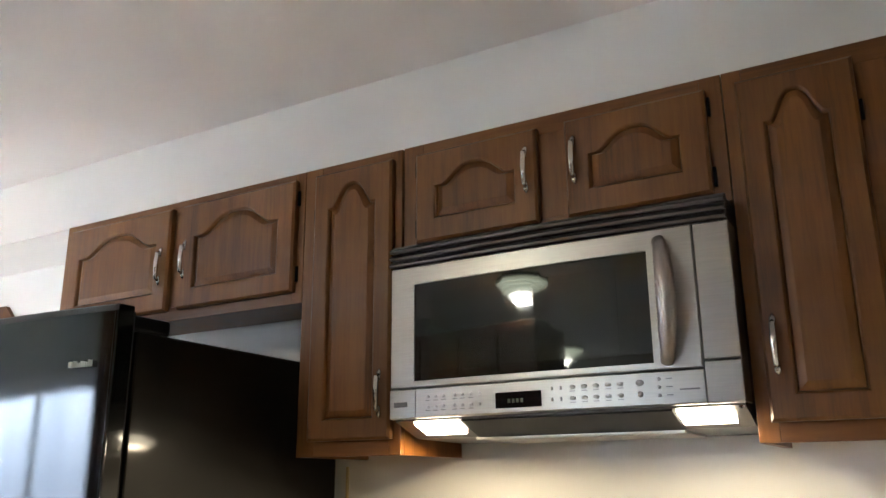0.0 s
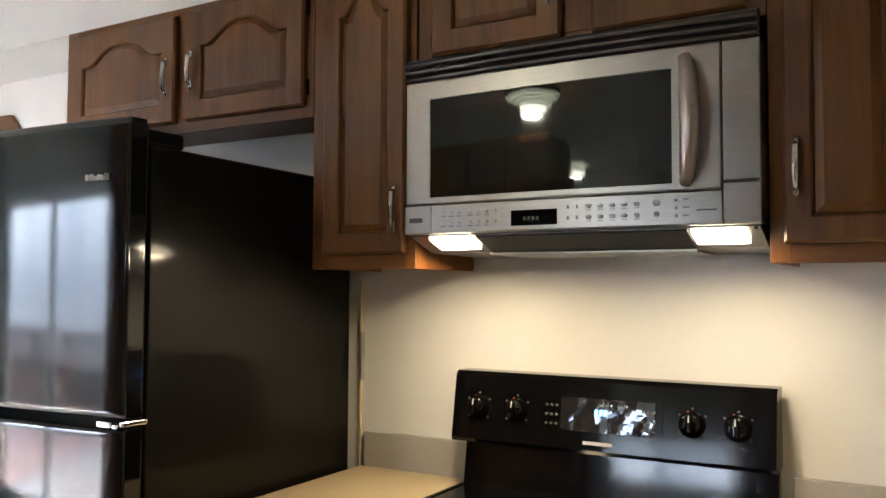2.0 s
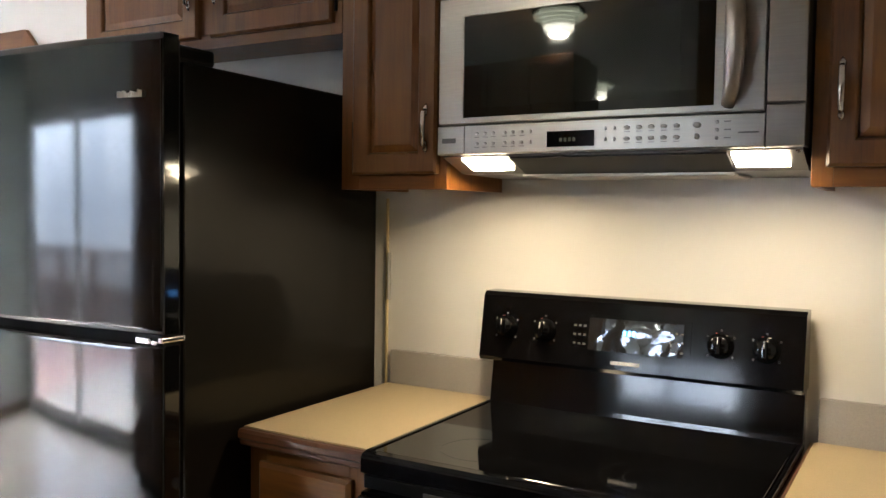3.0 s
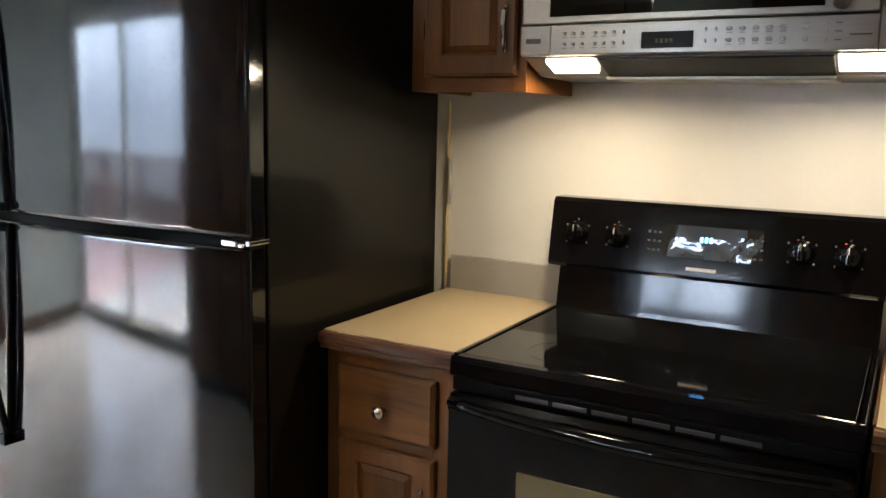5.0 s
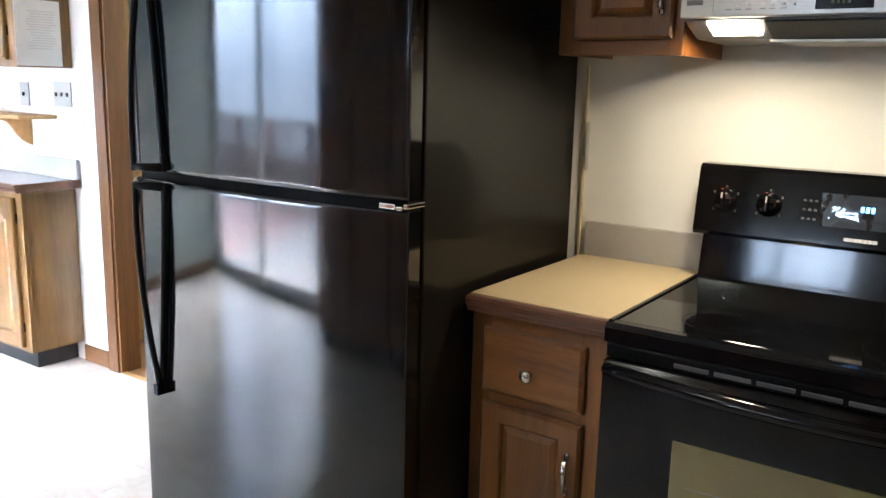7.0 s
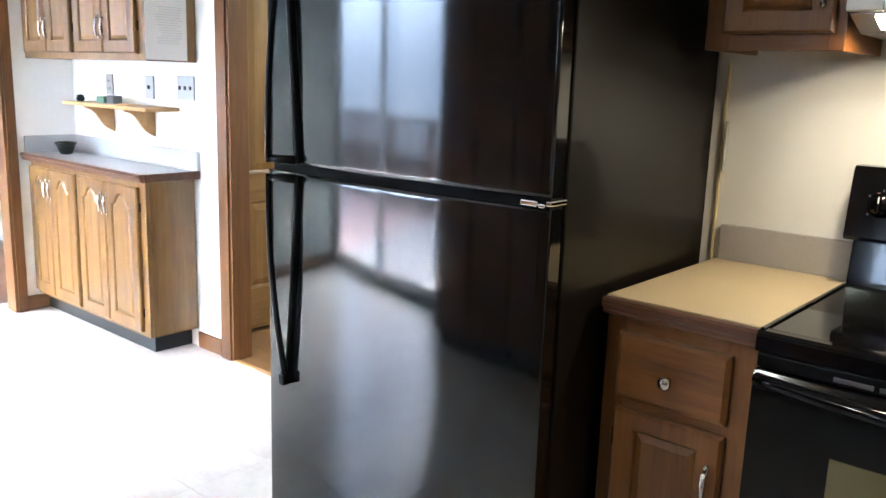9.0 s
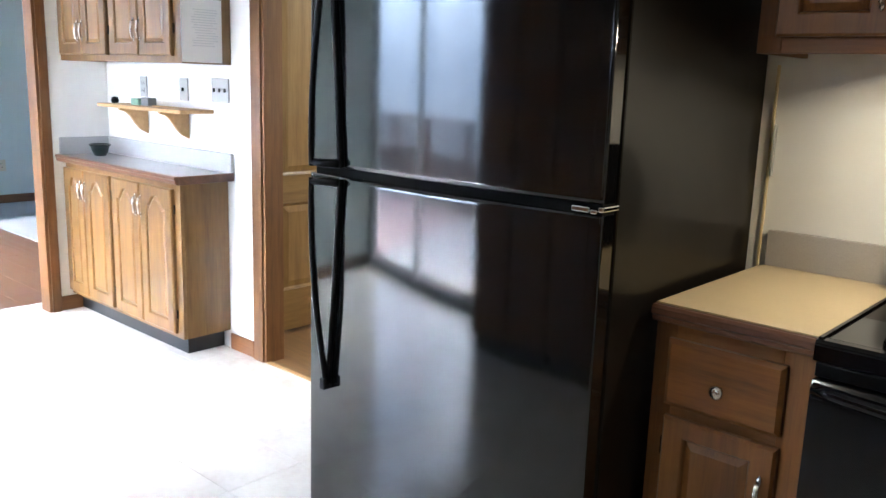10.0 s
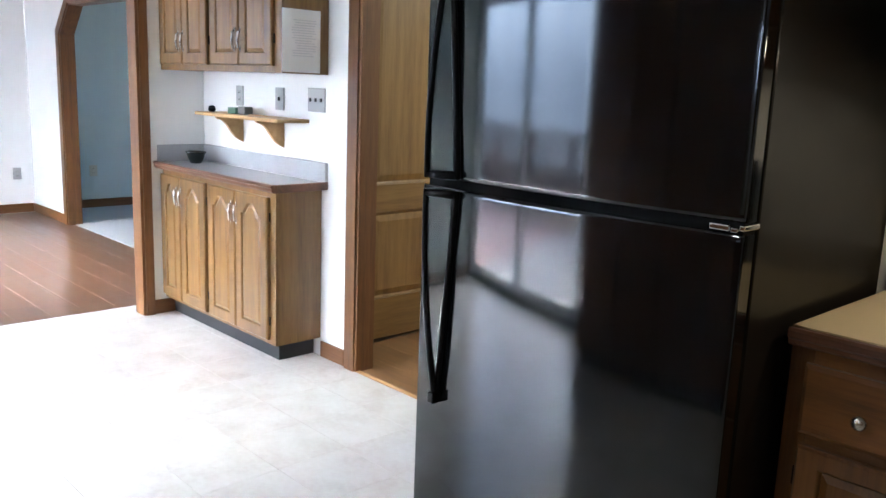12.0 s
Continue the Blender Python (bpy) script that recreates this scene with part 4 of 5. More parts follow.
        part("handle_leg", tube(inner, ri, 10, 0.9), PLASTIC, door, "black plastic handle leg", True)
        part("handle_grip", tube(outer, ro, 10, 0.9), PLASTIC, door, "black plastic handle grip", True)
        bar = tube([(-1.264, -0.902, z_gap + s * 0.010), (-1.23, -0.892, z_gap + s * 0.009), (-1.187, -0.871, z_gap + s * 0.010)], [0.010, 0.011, 0.0125], 10, 0.9)
        part("handle_bridge", bar, PLASTIC, door, "", True)
        xt = 0.5 * (inner[-1][0] + outer[-1][0])
        part("handle_tip", box(xt - 0.012, xt + 0.012, -0.884, -0.846, min(z_tip - s * 0.02, z_tip + s * 0.014), max(z_tip - s * 0.02, z_tip + s * 0.014), 0.004), PLASTIC, door)
    loop_handle(1.154, 1.745, upper)
    loop_handle(1.122, 0.530, lower)
    # maker's script as plain strokes
    for i, (w, h) in enumerate(((0.020, 0.013), (0.006, 0.014), (0.006, 0.009), (0.008, 0.009), (0.008, 0.012), (0.008, 0.009), (0.008, 0.009), (0.003, 0.014))):
        x = -0.508 + 0.0080 * i + (0.008 if i else 0)
        part("badge", box(x, x + w * 0.42, -0.862, -0.850, 1.660, 1.660 + h, 0.0008), PRINT, upper, "silver maker's badge strokes" if i == 0 else "")
    for x in (x0 + 0.08, x1 - 0.08):
        for y in (-0.72, -0.10):
            part("foot", lathe([(0.02, 0.002), (0.02, 0.02), (0.012, 0.034)], 12, (x, y, 0)), PLASTIC, fr)


fridge()
tagged(part("wall_strip", box(-0.384, -0.376, -0.010, -0.002, 0.01, 1.46, 0.002), CREAM), "narrow cream wood strip on the wall behind the refrigerator", "trim", "", "structure")
tagged(part("wall_plate", box(-0.371, -0.366, -0.020, -0.004, 1.16, 1.30, 0.002), PLATE), "edge of a wall plate beside the refrigerator", "wall plate")


# ---- buffet nook ----
def buffet():
    bf = thing("buffet_cabinet", (0, 0, 0), "shallow honey-brown buffet cabinet with four arched doors", "cabinet")
    x0, x1, yf = X_L + 0.003, -3.032, -0.268
    part("body", box(x0, x1, yf + 0.018, -0.003, 0.098, 0.868, 0.002), OAKV, bf)
    part("toe_kick", box(x0, x1 - 0.06, -0.212, -0.004, 0.002, 0.0975), RUBBER, bf, "black toe kick")
    part("face_frame", box(x0, x1, yf, yf + 0.0175, 0.099, 0.868, 0.0015), OAKV, bf)
    for xa, xb, hx, hg in ((-4.246, -4.006, -4.028, -4.250), (-3.998, -3.714, -3.976, -3.710), (-3.682, -3.394, -3.416, -3.686), (-3.386, -3.085, -3.364, -3.081)):
        d = panel_door(bf, xa, xb, 0.122, 0.836, yf - 0.001, 0.02, 0.056, 0.055, OAKV)
        pull(d, hx, 0.665, 0.785, yf - 0.021)
        for z in (0.22, 0.74):
            hinge(d, hg, z, yf - 0.001)
    top = thing("buffet_worktop", (0, 0, 0), "pale grey laminate worktop with a brown wood edge on the buffet", "worktop")
    part("slab", box(x0, -2.990, -0.300, -0.022, 0.8685, 0.906, 0.001), LAMB, top)
    part("front_edge", extrude_x([(-0.3005, 0.8685), (-0.312, 0.8685), (-0.320, 0.878), (-0.320, 0.890), (-0.326, 0.895), (-0.326, 0.903), (-0.320, 0.9085), (-0.3005, 0.9085)], x0, -2.982), EDGE, top, "brown moulded wood edge")
    part("end_edge", box(-2.9895, -2.978, -0.300, -0.003, 0.8685, 0.9085, 0.003), EDGE, top, "brown wood end edge")
    part("backsplash", box(x0 + 0.02, -2.982, -0.0205, -0.002, 0.9065, 1.000, 0.002), LAMB, top, "pale laminate upstand")
    part("side_splash", box(x0, x0 + 0.0145, -0.300, -0.003, 0.9065, 1.000, 0.002), LAMB, top, "pale laminate upstand")


buffet()
wall_cabinet(X_L + 0.003, -2.990, 1.424, SOFF_Z, [(-4.222, -3.952, 1.456, 2.232, (-3.974, 1.520, 1.635, -4.226)), (-3.944, -3.678, 1.456, 2.232, (-3.922, 1.520, 1.635, -3.674)),
                                                (-3.638, -3.352, 1.456, 2.232, (-3.375, 1.520, 1.635, -3.642)), (-3.344, -3.052, 1.456, 2.232, (-3.321, 1.520, 1.635, -3.048))],
                  "honey-brown wall cabinet with four arched doors above the buffet", 0.262, 0.056, 0.05, OAKV)


def notice():
    note = thing("paper_notice", (0, 0, 0), "white paper notice taped to the cabinet end", "notice")
    part("sheet", box(-2.9885, -2.987, -0.262, -0.052, 1.430, 1.716), PAPER, note)
    rnd = random.Random(7)
    for i in range(15):
        z = 1.665 - 0.0115 * i
        a = 0.02 + 0.03 * rnd.random()
        part("text_bar", box(-2.9871, -2.9866, -0.262 + 0.03 + a, -0.052 - 0.02 - 0.03 * rnd.random(), z, z + 0.0042), INK, note)


notice()


def bracket_shelf():
    sh = thing("wall_shelf", (0, 0, 0), "small pine wall shelf on two curved brackets", "shelf")
    part("board", box(-4.000, -3.145, -0.190, -0.002, 1.186, 1.204, 0.004), SHELFW, sh)
    for x in (-3.80, -3.385):
        pts = [(-0.003, 1.1855), (-0.165, 1.1855), (-0.165, 1.178)]
        for i in range(9):
            u = i / 8
            pts.append((-0.158 + 0.140 * u, 1.172 - 0.118 * u ** 1.15 + 0.012 * math.sin(2 * math.pi * u)))
        pts += [(-0.003, 1.046)]
        part("bracket", prism(pts, "x", x - 0.010, x + 0.010), SHELFW, sh)


bracket_shelf()


def shelf_clutter():
    pot = thing("small_jar", (0, 0, 0), "little black lidded jar on the shelf", "jar")
    part("jar", lathe([(0.014, 1.2045), (0.020, 1.212), (0.022, 1.222), (0.016, 1.230)], 16, (-3.930, -0.12, 0)), PLASTIC, pot, "", True)
    part("lid", lathe([(0.018, 1.2302), (0.018, 1.235), (0.006, 1.240)], 16, (-3.930, -0.12, 0)), PLASTIC, pot, "", True)
    bx = thing("small_box", (0, 0, 0), "small green and grey cardboard box on the shelf", "box")
    part("carton", box(-3.735, -3.655, -0.13, -0.06, 1.2045, 1.238, 0.002), paint("carton_green", (0.18, 0.30, 0.22), 0.6, 90, 0.1), bx)
    gb = thing("grey_switch_box", (0, 0, 0), "grey plastic switch box lying on the shelf", "box")
    part("case", box(-3.648, -3.575, -0.12, -0.07, 1.2045, 1.246, 0.004), gloss("grey_plastic", (0.22, 0.23, 0.23), 0.45), gb)
    st = thing("paint_stick", (0, 0, 0), "thin wooden stirring stick on the shelf", "stick")
    part("stick", box(-3.56, -3.40, -0.105, -0.085, 1.2045, 1.209, 0.001), SHELFW, st)
    bowl = thing("bowl", (0, 0, 0), "small dark green glazed bowl on the buffet", "bowl")
    part("bowl", lathe([(0.030, 0.9065), (0.034, 0.912), (0.044, 0.935), (0.052, 0.962), (0.058, 0.964), (0.058, 0.974), (0.052, 0.974), (0.046, 0.950), (0.020, 0.922)], 26, (-4.07, -0.15, 0)), POT, bowl, "", True)


shelf_clutter()


def wall_plate(name, x, z, w, h, label, kind, y=-0.002, m=None, facing="y"):
    pl = thing(name, (0, 0, 0), label, "switch" if kind == "switch" else "outlet")
    m = m or PLATE
    def bx(a0, a1, b0, b1, c0, c1, bev=0.0):
        return box(a0, a1, b0, b1, c0, c1, bev) if facing == "y" else box(-b1 - 0.0, -b0, a0, a1, c0, c1, bev)
    if facing == "y":
        part("plate", box(x - w / 2, x + w / 2, y - 0.006, y, z - h / 2, z + h / 2, 0.002), m, pl)
        n = 3 if w > 0.11 else 1
        for i in range(n):
            cx = x + (i - (n - 1) / 2) * 0.046
            if kind == "switch":
                part("toggle", box(cx - 0.005, cx + 0.005, y - 0.015, y - 0.0055, z - 0.009, z + 0.009, 0.002), PRINTD if n == 3 else HOLE, pl)
            else:
                for dz in (-0.02, 0.02):
                    part("socket", box(cx - 0.014, cx + 0.014, y - 0.0085, y - 0.0055, z + dz - 0.013, z + dz + 0.013, 0.003), m, pl)
                    part("slot", boxes((cx - 0.008, cx - 0.005, y - 0.0088, y - 0.0084, z + dz - 0.005, z + dz + 0.005), (cx + 0.005, cx + 0.008, y - 0.0088, y - 0.0084, z + dz - 0.005, z + dz + 0.005)), HOLE, pl)
    else:
        part("plate", box(y, y + 0.006, x - w / 2, x + w / 2, z - h / 2, z + h / 2, 0.002), m, pl)
        for dz in (-0.02, 0.02):
            part("socket", box(y + 0.0055, y + 0.0085, x - 0.014, x + 0.014, z + dz - 0.013, z + dz + 0.013, 0.003), m, pl)
            part("slot", boxes((y + 0.0084, y + 0.0088, x - 0.008, x - 0.005, z + dz - 0.005, z + dz + 0.005), (y + 0.0084, y + 0.0088, x + 0.005, x + 0.008, z + dz - 0.005, z + dz + 0.005)), HOLE, pl)


wall_plate("outlet", -3.825, 1.298, 0.072, 0.11, "grey plate outlet above the small shelf", "outlet")
wall_plate("light_switch", -3.415, 1.296, 0.080, 0.115, "grey plate single light switch", "switch")
wall_plate("light_switch", -3.082, 1.302, 0.145, 0.115, "grey plate triple light switch", "switch")
wall_plate("outlet", 0.90, 0.388, 0.08, 0.115, "ivory outlet on the grey-green wall", "outlet", LX + 0.001, PLATEI, "x")
wall_plate("outlet", 0.16, 0.39, 0.075, 0.115, "white outlet on the living room wall", "outlet", LX + 0.001, PLATE, "x")


# ---- hall door ----
def hall_door():
    dr = thing("hall_door", (0, 0, 0), "closed honey-stained panelled wooden door in the hall", "door")
    xb, xf = -3.075, -3.035
    y0, y1, z0, z1 = 0.178, 0.984, 0.022, 2.04
    rows = [(0.246, 0.720), (0.868, 1.90)]
    cols = [(0.140, 0.666)]
    part("slab", box(xb, xf - 0.010, y0, y1, z0, z1), DOORW, dr)
    for a, b in ((y0, y0 + cols[0][0]), (y0 + cols[0][1], y1)):
        part("stile", box(xf - 0.0098, xf, a, b, z0, z1, 0.002), DOORW, dr)
    for c, d in ((z0, rows[0][0]), (rows[0][1], rows[1][0]), (rows[1][1], z1)):
        part("rail", box(xf - 0.0098, xf - 0.0003, y0 + cols[0][0] + 0.0003, y0 + cols[0][1] - 0.0003, c, d, 0.002), DOORX, dr)
    for a, b in cols:
        for c, d in rows:
            bm = bmesh.new()
            o = [(y0 + a + 0.004, c + 0.004), (y0 + b - 0.004, c + 0.004), (y0 + b - 0.004, d - 0.004), (y0 + a + 0.004, d - 0.004)]
            g = shrink(o, 0.012)
            q = shrink(o, 0.045)
            rim = [bm.verts.new((xf - 0.003, y, z)) for y, z in o]
            lo = [bm.verts.new((xf - 0.0097, y, z)) for y, z in g]
            hi = [bm.verts.new((xf - 0.001, y, z)) for y, z in q]
            ring_faces(bm, rim, lo)
            ring_faces(bm, lo, hi)
            bm.faces.new(hi)
            part("panel", bm, DOORW, dr)
    part("knob", lathe([(0.012, 0), (0.010, 0.03), (0.026, 0.045), (0.026, 0.06), (0.01, 0.068)], 16, (0, 0, 0), "y"), NICKEL, dr, "round metal knob", True).matrix_local = pose(-3.034, 0.91, 0.95, 0, 0, 90)


hall_door()


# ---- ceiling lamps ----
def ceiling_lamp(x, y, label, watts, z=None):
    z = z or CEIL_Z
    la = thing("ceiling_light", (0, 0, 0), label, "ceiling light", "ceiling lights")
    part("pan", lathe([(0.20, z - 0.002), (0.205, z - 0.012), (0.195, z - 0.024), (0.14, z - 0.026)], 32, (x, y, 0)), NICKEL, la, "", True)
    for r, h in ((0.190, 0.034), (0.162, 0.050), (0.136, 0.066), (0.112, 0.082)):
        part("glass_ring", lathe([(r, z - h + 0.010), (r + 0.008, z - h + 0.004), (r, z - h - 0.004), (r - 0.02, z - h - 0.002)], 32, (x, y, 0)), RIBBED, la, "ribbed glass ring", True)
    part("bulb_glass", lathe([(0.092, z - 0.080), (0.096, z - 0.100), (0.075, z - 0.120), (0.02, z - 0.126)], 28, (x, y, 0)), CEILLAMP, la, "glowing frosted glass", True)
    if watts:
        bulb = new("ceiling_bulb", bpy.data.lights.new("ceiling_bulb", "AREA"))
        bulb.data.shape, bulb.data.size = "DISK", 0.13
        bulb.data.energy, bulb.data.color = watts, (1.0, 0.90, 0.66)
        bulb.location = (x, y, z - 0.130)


ceiling_lamp(-0.80, -2.80, "ribbed glass flush ceiling light, lit, over the kitchen", 0.60)
ceiling_lamp(-1.40, -5.30, "ribbed glass flush ceiling light, lit, at the far end", 0.22)
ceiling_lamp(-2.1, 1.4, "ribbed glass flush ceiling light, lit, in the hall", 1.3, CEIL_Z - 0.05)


# ---- windows and the patio door ----
def patio_door():
    pd = thing("patio_door", (0, 0, 0), "white framed sliding glass patio door", "sliding door", "", "structure")
    y0, y1 = -3.40, -3.32
    part("frame", boxes((PX0, PX0 + 0.05, y0, y1, 0.03, PZ), (PX1 - 0.05, PX1, y0, y1, 0.03, PZ), (PX0 + 0.05, PX1 - 0.05, y0, y1, PZ - 0.05, PZ)), FRAMEW, pd)
    part("sill", box(PX0, PX1, y0 - 0.02, y1 + 0.02, 0.002, 0.03), RUBBER, pd, "dark threshold")
    xm = 0.5 * (PX0 + PX1)
    for a, b, yy in ((PX0 + 0.05, xm + 0.03, -3.355), (xm - 0.03, PX1 - 0.05, -3.385)):
        leaf = part("sash", boxes((a, a + 0.055, yy - 0.014, yy + 0.014, 0.031, PZ - 0.051), (b - 0.055, b, yy - 0.014, yy + 0.014, 0.031, PZ - 0.051), (a + 0.055, b - 0.055, yy - 0.014, yy + 0.014, 0.031, 0.10), (a + 0.055, b - 0.055, yy - 0.014, yy + 0.014, PZ - 0.11, PZ - 0.051)), FRAMEW, pd)
        g = part("pane", box(a + 0.055, b - 0.055, yy - 0.003, yy + 0.003, 0.10, PZ - 0.11), CLEAR, leaf)
        g.visible_shadow = False
    part("handle", box(xm + 0.04, xm + 0.06, -3.34, -3.30, 0.95, 1.20, 0.005), FRAMEW, pd)


patio_door()


def window_unit(name, x0, x1, z0, z1, y0, y1, label):
    w = thing(name, (0, 0, 0), label, "window", "", "structure")
    part("window_frame", boxes((x0, x0 + 0.05, y0, y1, z0, z1), (x1 - 0.05, x1, y0, y1, z0, z1), (x0 + 0.05, x1 - 0.05, y0, y1, z0, z0 + 0.05), (x0 + 0.05, x1 - 0.05, y0, y1, z1 - 0.05, z1), (0.5 * (x0 + x1) - 0.025, 0.5 * (x0 + x1) + 0.025, y0, y1, z0 + 0.05, z1 - 0.05)), FRAMEW, w)
    ym = 0.5 * (y0 + y1)
    for a, b in ((x0 + 0.05, 0.5 * (x0 + x1) - 0.025), (0.5 * (x0 + x1) + 0.025, x1 - 0.05)):
        g = part("pane", box(a, b, ym - 0.003, ym + 0.003, z0 + 0.05, z1 - 0.05), CLEAR, w)
        g.visible_shadow = False
    ya, yb = (y1 + 0.021, y1 + 0.07) if y0 < 0 else (y0 - 0.07, y0 - 0.021)
    part("window_sill", box(x0 - 0.02, x1 + 0.02, ya, yb, z0 - 0.025, z0 - 0.003, 0.004), FRAMEW, w)


window_unit("window_1", -1.78, -0.42, 1.44, 2.0, -6.10, -6.02, "white framed kitchen window")
window_unit("window_2", -7.6, -5.0, 0.5, 2.2, -3.40, -3.32, "broad white framed living room window")


# assumed window, added only to brighten the room behind the arch
window_unit("fill_window_3", -7.2, -5.8, 0.6, 2.15, 4.10, 4.18, "added unseen window that lets daylight into the next room")


# ---- dark cabinets on the side behind the camera ----
def tall_unit(x0, x1, label):
    p = thing("pantry_cabinet", (0, 0, 0), label, "cabinet", "pantry cabinets")
    part("body", box(x0, x1, -3.29, -2.78, 0.1, 2.26, 0.003), CAB, p)
    part("toe_kick", box(x0 + 0.02, x1 - 0.02, -3.28, -2.84, 0.002, 0.0995), RUBBER, p)
    xm = 0.5 * (x0 + x1)
    for a, b, hx in ((x0 + 0.012, xm - 0.006, xm - 0.035), (xm + 0.006, x1 - 0.012, xm + 0.035)):
        for c, d in ((0.14, 1.36), (1.40, 2.23)):
            door = part("door", box(a, b, -2.779, -2.760, c, d, 0.004), CAB, p)
            grip = pull(door, 0, 0, 0.12, 0)
            grip.matrix_local = pose(hx, -2.760, 1.0 if c < 1 else 1.46, 0, 0, 180)


tall_unit(-2.03, -1.352, "tall dark brown wooden pantry cabinet")
tall_unit(-1.348, -0.66, "tall dark brown wooden pantry cabinet beside the peninsula")
for k in range(3):
    x0 = -0.656 + 0.97 * k
    unit = thing("base_cabinet", (0, 0, 0), "dark brown wooden base cabinet in the peninsula", "base cabinet", "peninsula cabinets")
    part("body", box(x0, x0 + 0.966, -3.29, -2.78, 0.1, 0.868, 0.003), CAB, unit)
    part("toe_kick", box(x0 + 0.01, x0 + 0.956, -3.28, -2.84, 0.002, 0.0995), RUBBER, unit)
    for a, b in ((x0 + 0.012, x0 + 0.477), (x0 + 0.489, x0 + 0.954)):
        part("drawer_front", box(a, b, -2.779, -2.760, 0.66, 0.85, 0.004), CABX, unit)
        part("door", box(a, b, -2.779, -2.760, 0.13, 0.64, 0.004), CAB, unit)
# hanging cabinets added out of view, to keep the range's reflections dark
for k in range(2):
    x0 = 0.16 + 1.06 * k
    unit = thing("wall_cabinet", (0, 0, 0), "added unseen dark brown cabinet over the peninsula, darkening reflections", "wall cabinet", "hanging cabinets")
    part("body", box(x0, x0 + 1.056, -3.29, -2.98, 1.12, CEIL_Z - 0.004, 0.003), CAB, unit)
    for a, b in ((x0 + 0.012, x0 + 0.522), (x0 + 0.534, x0 + 1.044)):
        part("door", box(a, b, -2.979, -2.960, 1.14, 2.40, 0.004), CAB, unit)
pen = thing("peninsula_worktop", (0, 0, 0), "beige laminate worktop on the peninsula", "worktop")
part("slab", box(-0.656, 2.25, -3.32, -2.74, 0.8705, 0.91, 0.004), LAM, pen)


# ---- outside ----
# emissive sheet stands in for daylight on the distant woods
setting("backdrop", box(-60, 40, -16.2, -16.0, -2, 4.9), MIST, "self-glowing backdrop of pale misty winter woods in the distance", "backdrop")
setting("ground", box(-400, 400, -800, 400, -0.62, -0.60), GROUND, "dull winter grass reaching to the horizon", "ground")
dk = thing("deck", (0, 0, 0), "reddish grey board deck with a wood railing", "deck", "", "structure")
for i in range(20):
    part("board", box(-9.6, -2.3, -3.56 - 0.142 * i, -3.425 - 0.142 * i, -0.07, -0.04, 0.003), DECK, dk)
for i in range(7):
    x = -9.58 + 1.19 * i
    part("post", box(x, x + 0.09, -6.35, -6.27, -0.6, 0.92, 0.004), RAILW, dk)
part("top_rail", box(-9.6, -2.3, -6.38, -6.24, 0.92, 0.96, 0.004), RAILW, dk)
part("low_rail", box(-9.6, -2.3, -6.33, -6.29, 0.08, 0.16, 0.004), RAILW, dk)
for i in range(60):
    x = -9.45 + 0.12 * i
    part("baluster", box(x, x + 0.035, -6.328, -6.292, 0.16, 0.92), RAILW, dk)


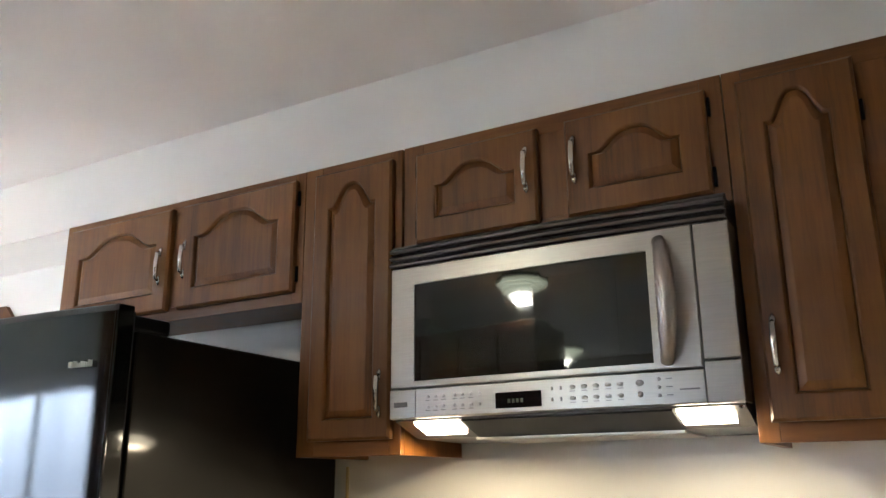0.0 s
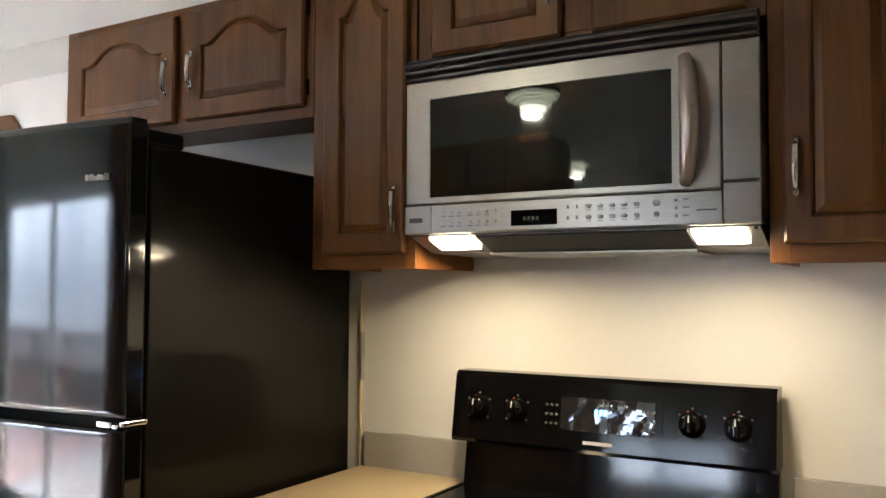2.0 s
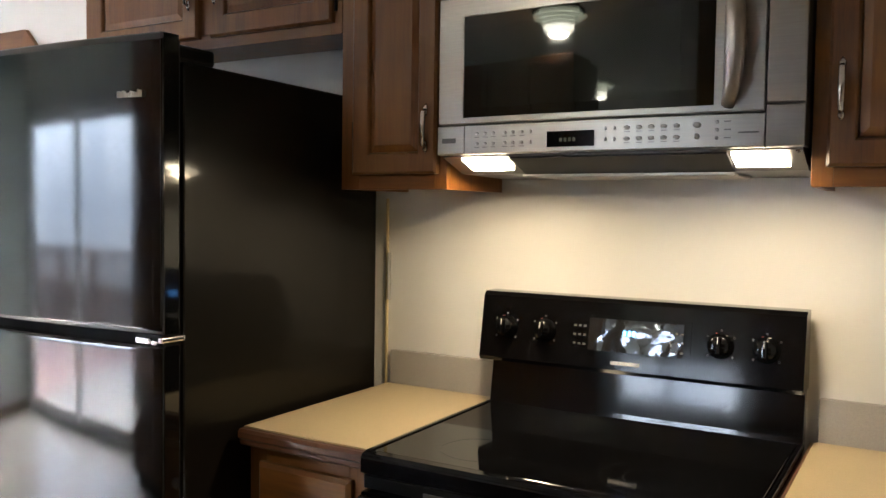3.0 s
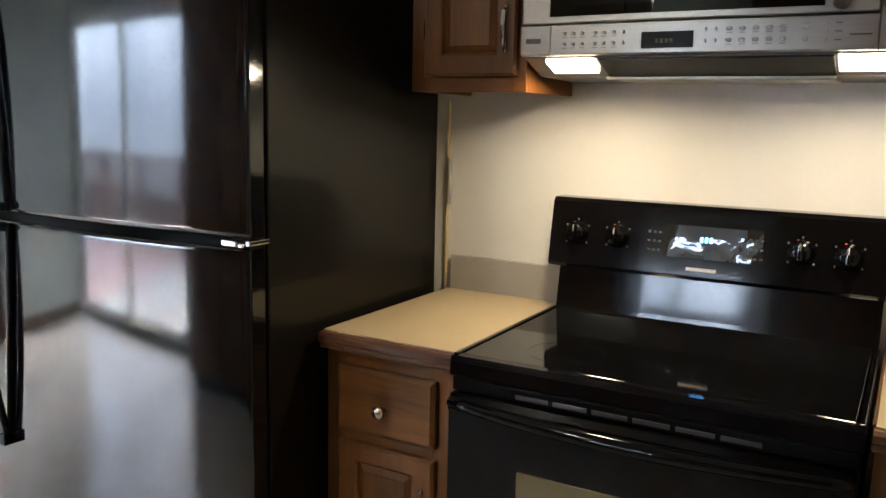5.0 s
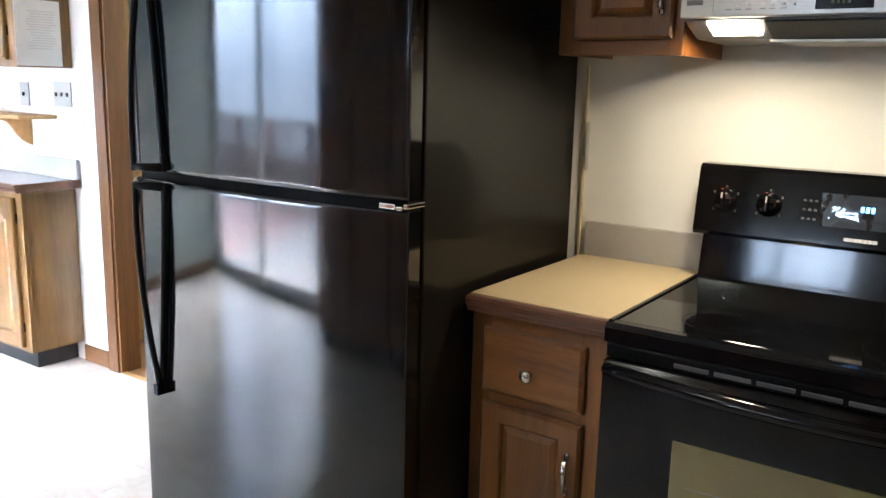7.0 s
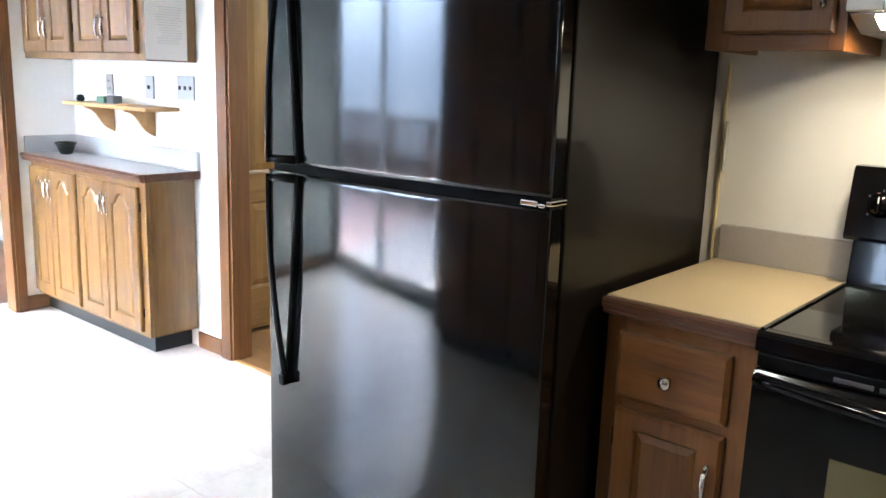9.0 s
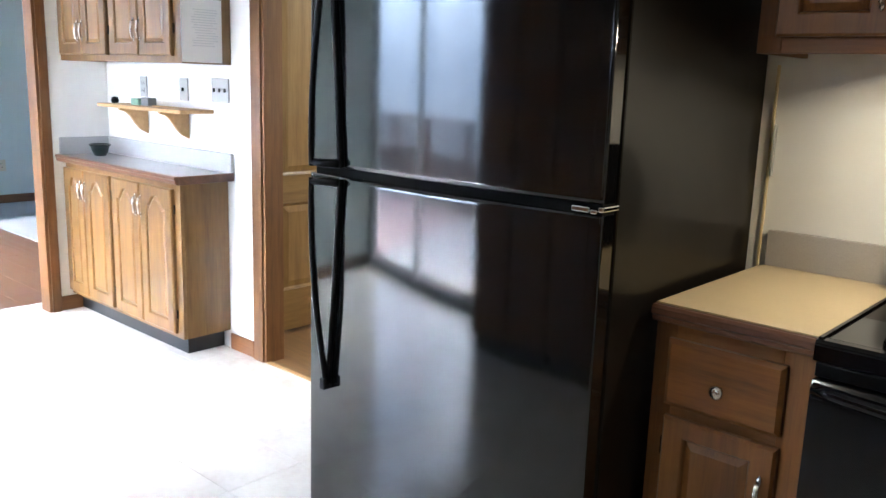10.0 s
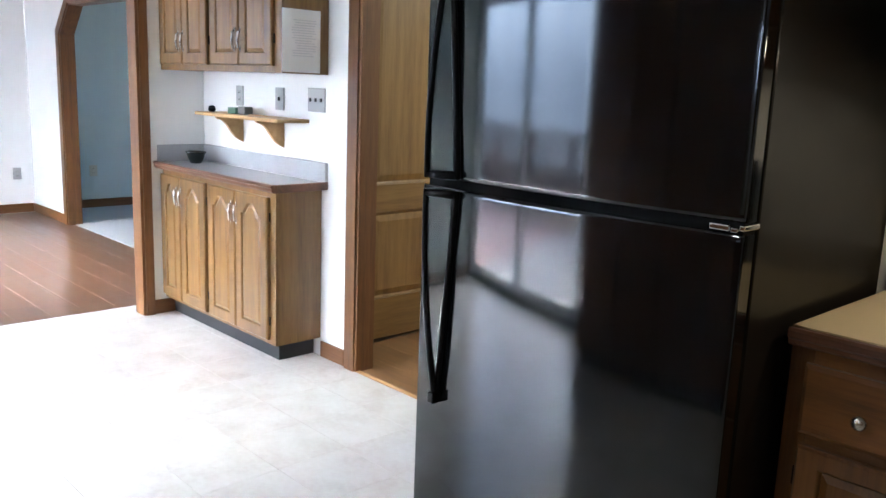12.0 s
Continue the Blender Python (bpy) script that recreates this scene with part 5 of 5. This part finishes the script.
# ---- floors, piece by piece ----
fl = thing("floor", (0, 0, 0), "cream mottled vinyl tile floor with faint joints", "floor", "", "structure")
FX = -4.50                    # where the vinyl meets the planks
part("joint_bed", box(FX, X_R, -6.0, 0.001, -0.12, -0.0035), GROUT, fl)
T = 0.305
shared = {}
ix0, iy0 = FX + 0.002, 0.05
rest_v, rest_f = [], []
for i in range(23):
    for k in range(20):
        xa, xb = ix0 + i * T, min(ix0 + (i + 1) * T, X_R - 0.002)
        ya, yb = max(iy0 - (k + 1) * T, -5.998), min(iy0 - k * T, -0.001)
        w, h = round(xb - xa, 4), round(yb - ya, 4)
        if w < 0.02 or h < 0.02:
            continue
        mid = (0.5 * (xa + xb), 0.5 * (ya + yb), 0.0)
        if xa > -1.0 or yb < -3.3:
            o = len(rest_v)
            rest_v += [(mid[0] + sx * (w / 2 - 0.0006), mid[1] + sy * (h / 2 - 0.0006), z) for z in (0.0, -0.006) for sx, sy in ((-1, -1), (1, -1), (1, 1), (-1, 1))]
            rest_f += [(o, o + 1, o + 2, o + 3)] + [(o + j, o + 4 + j, o + 4 + (j + 1) % 4, o + (j + 1) % 4) for j in range(4)]
            continue
        if (w, h) not in shared:
            bm = box(-w / 2 + 0.0005, w / 2 - 0.0005, -h / 2 + 0.0005, h / 2 - 0.0005, -0.006, 0.0, 0.0007, 1)
            tile = part("tile", bm, VINYL, fl)
            shared[(w, h)] = tile.data
        else:
            tile = new("tile", shared[(w, h)])
            tile.parent = fl
        tile.location = mid
me = bpy.data.meshes.new("far_tiles")
me.from_pydata(rest_v, [], rest_f)
me.materials.append(VINYL)
far = tagged(new("far_tiles", me), "", "", "", "stuff")
far.parent = fl


def plank_floor(name, x0, x1, y0, y1, along, width, length, label, wood_mat):
    f = thing(name, (0, 0, 0), label, "floor", "", "structure")
    part("subfloor", box(x0, x1, y0, y1, -0.12, -0.0035), wood_mat, f)
    rnd = random.Random(11)
    data = {}
    n = int(((x1 - x0) if along == "y" else (y1 - y0)) / width + 0.999)
    for i in range(n):
        if along == "y":
            a, b, lo, hi = x0 + i * width, min(x0 + (i + 1) * width, x1), y0, y1
        else:
            a, b, lo, hi = y0 + i * width, min(y0 + (i + 1) * width, y1), x0, x1
        p = lo - length * rnd.random()
        while p < hi:
            s, e = max(p, lo), min(p + length, hi)
            p += length
            if e - s < 0.03 or b - a < 0.01:
                continue
            key = (round(b - a, 3), round(e - s, 3))
            if key not in data:
                w, ln = key
                bm = box(-w / 2 + 0.0003, w / 2 - 0.0003, -ln / 2 + 0.0003, ln / 2 - 0.0003, -0.006, 0.0, 0.0004, 1)
                ob = part("plank", bm, wood_mat, f)
                data[key] = ob.data
            else:
                ob = new("plank", data[key])
                ob.parent = f
            mid = (0.5 * (a + b), 0.5 * (s + e), -0.001)
            ob.matrix_local = pose(*mid) if along == "y" else pose(mid[1], mid[0], -0.001, 0, 0, 90)


plank_floor("floor_living", LX, FX - 0.001, -3.3, LY + 0.05, "x", 0.19, 1.25, "brown laminate plank floor in the living room", PLANK)
plank_floor("floor_hall", -3.14, -1.08, 0.002, 3.0, "x", 0.19, 1.25, "warm brown laminate plank floor in the hall", HALLW)
setting("carpet", box(LX, -4.78, LY + 0.051, 4.1, -0.1, 0.004), CARPET, "pale grey cut-pile carpet", "carpet")
setting("threshold", box(DX0 + 0.017, DX1 - 0.017, -0.012, 0.012, 0.0005, 0.006, 0.001), SHELFW, "pale wood threshold strip", "trim")
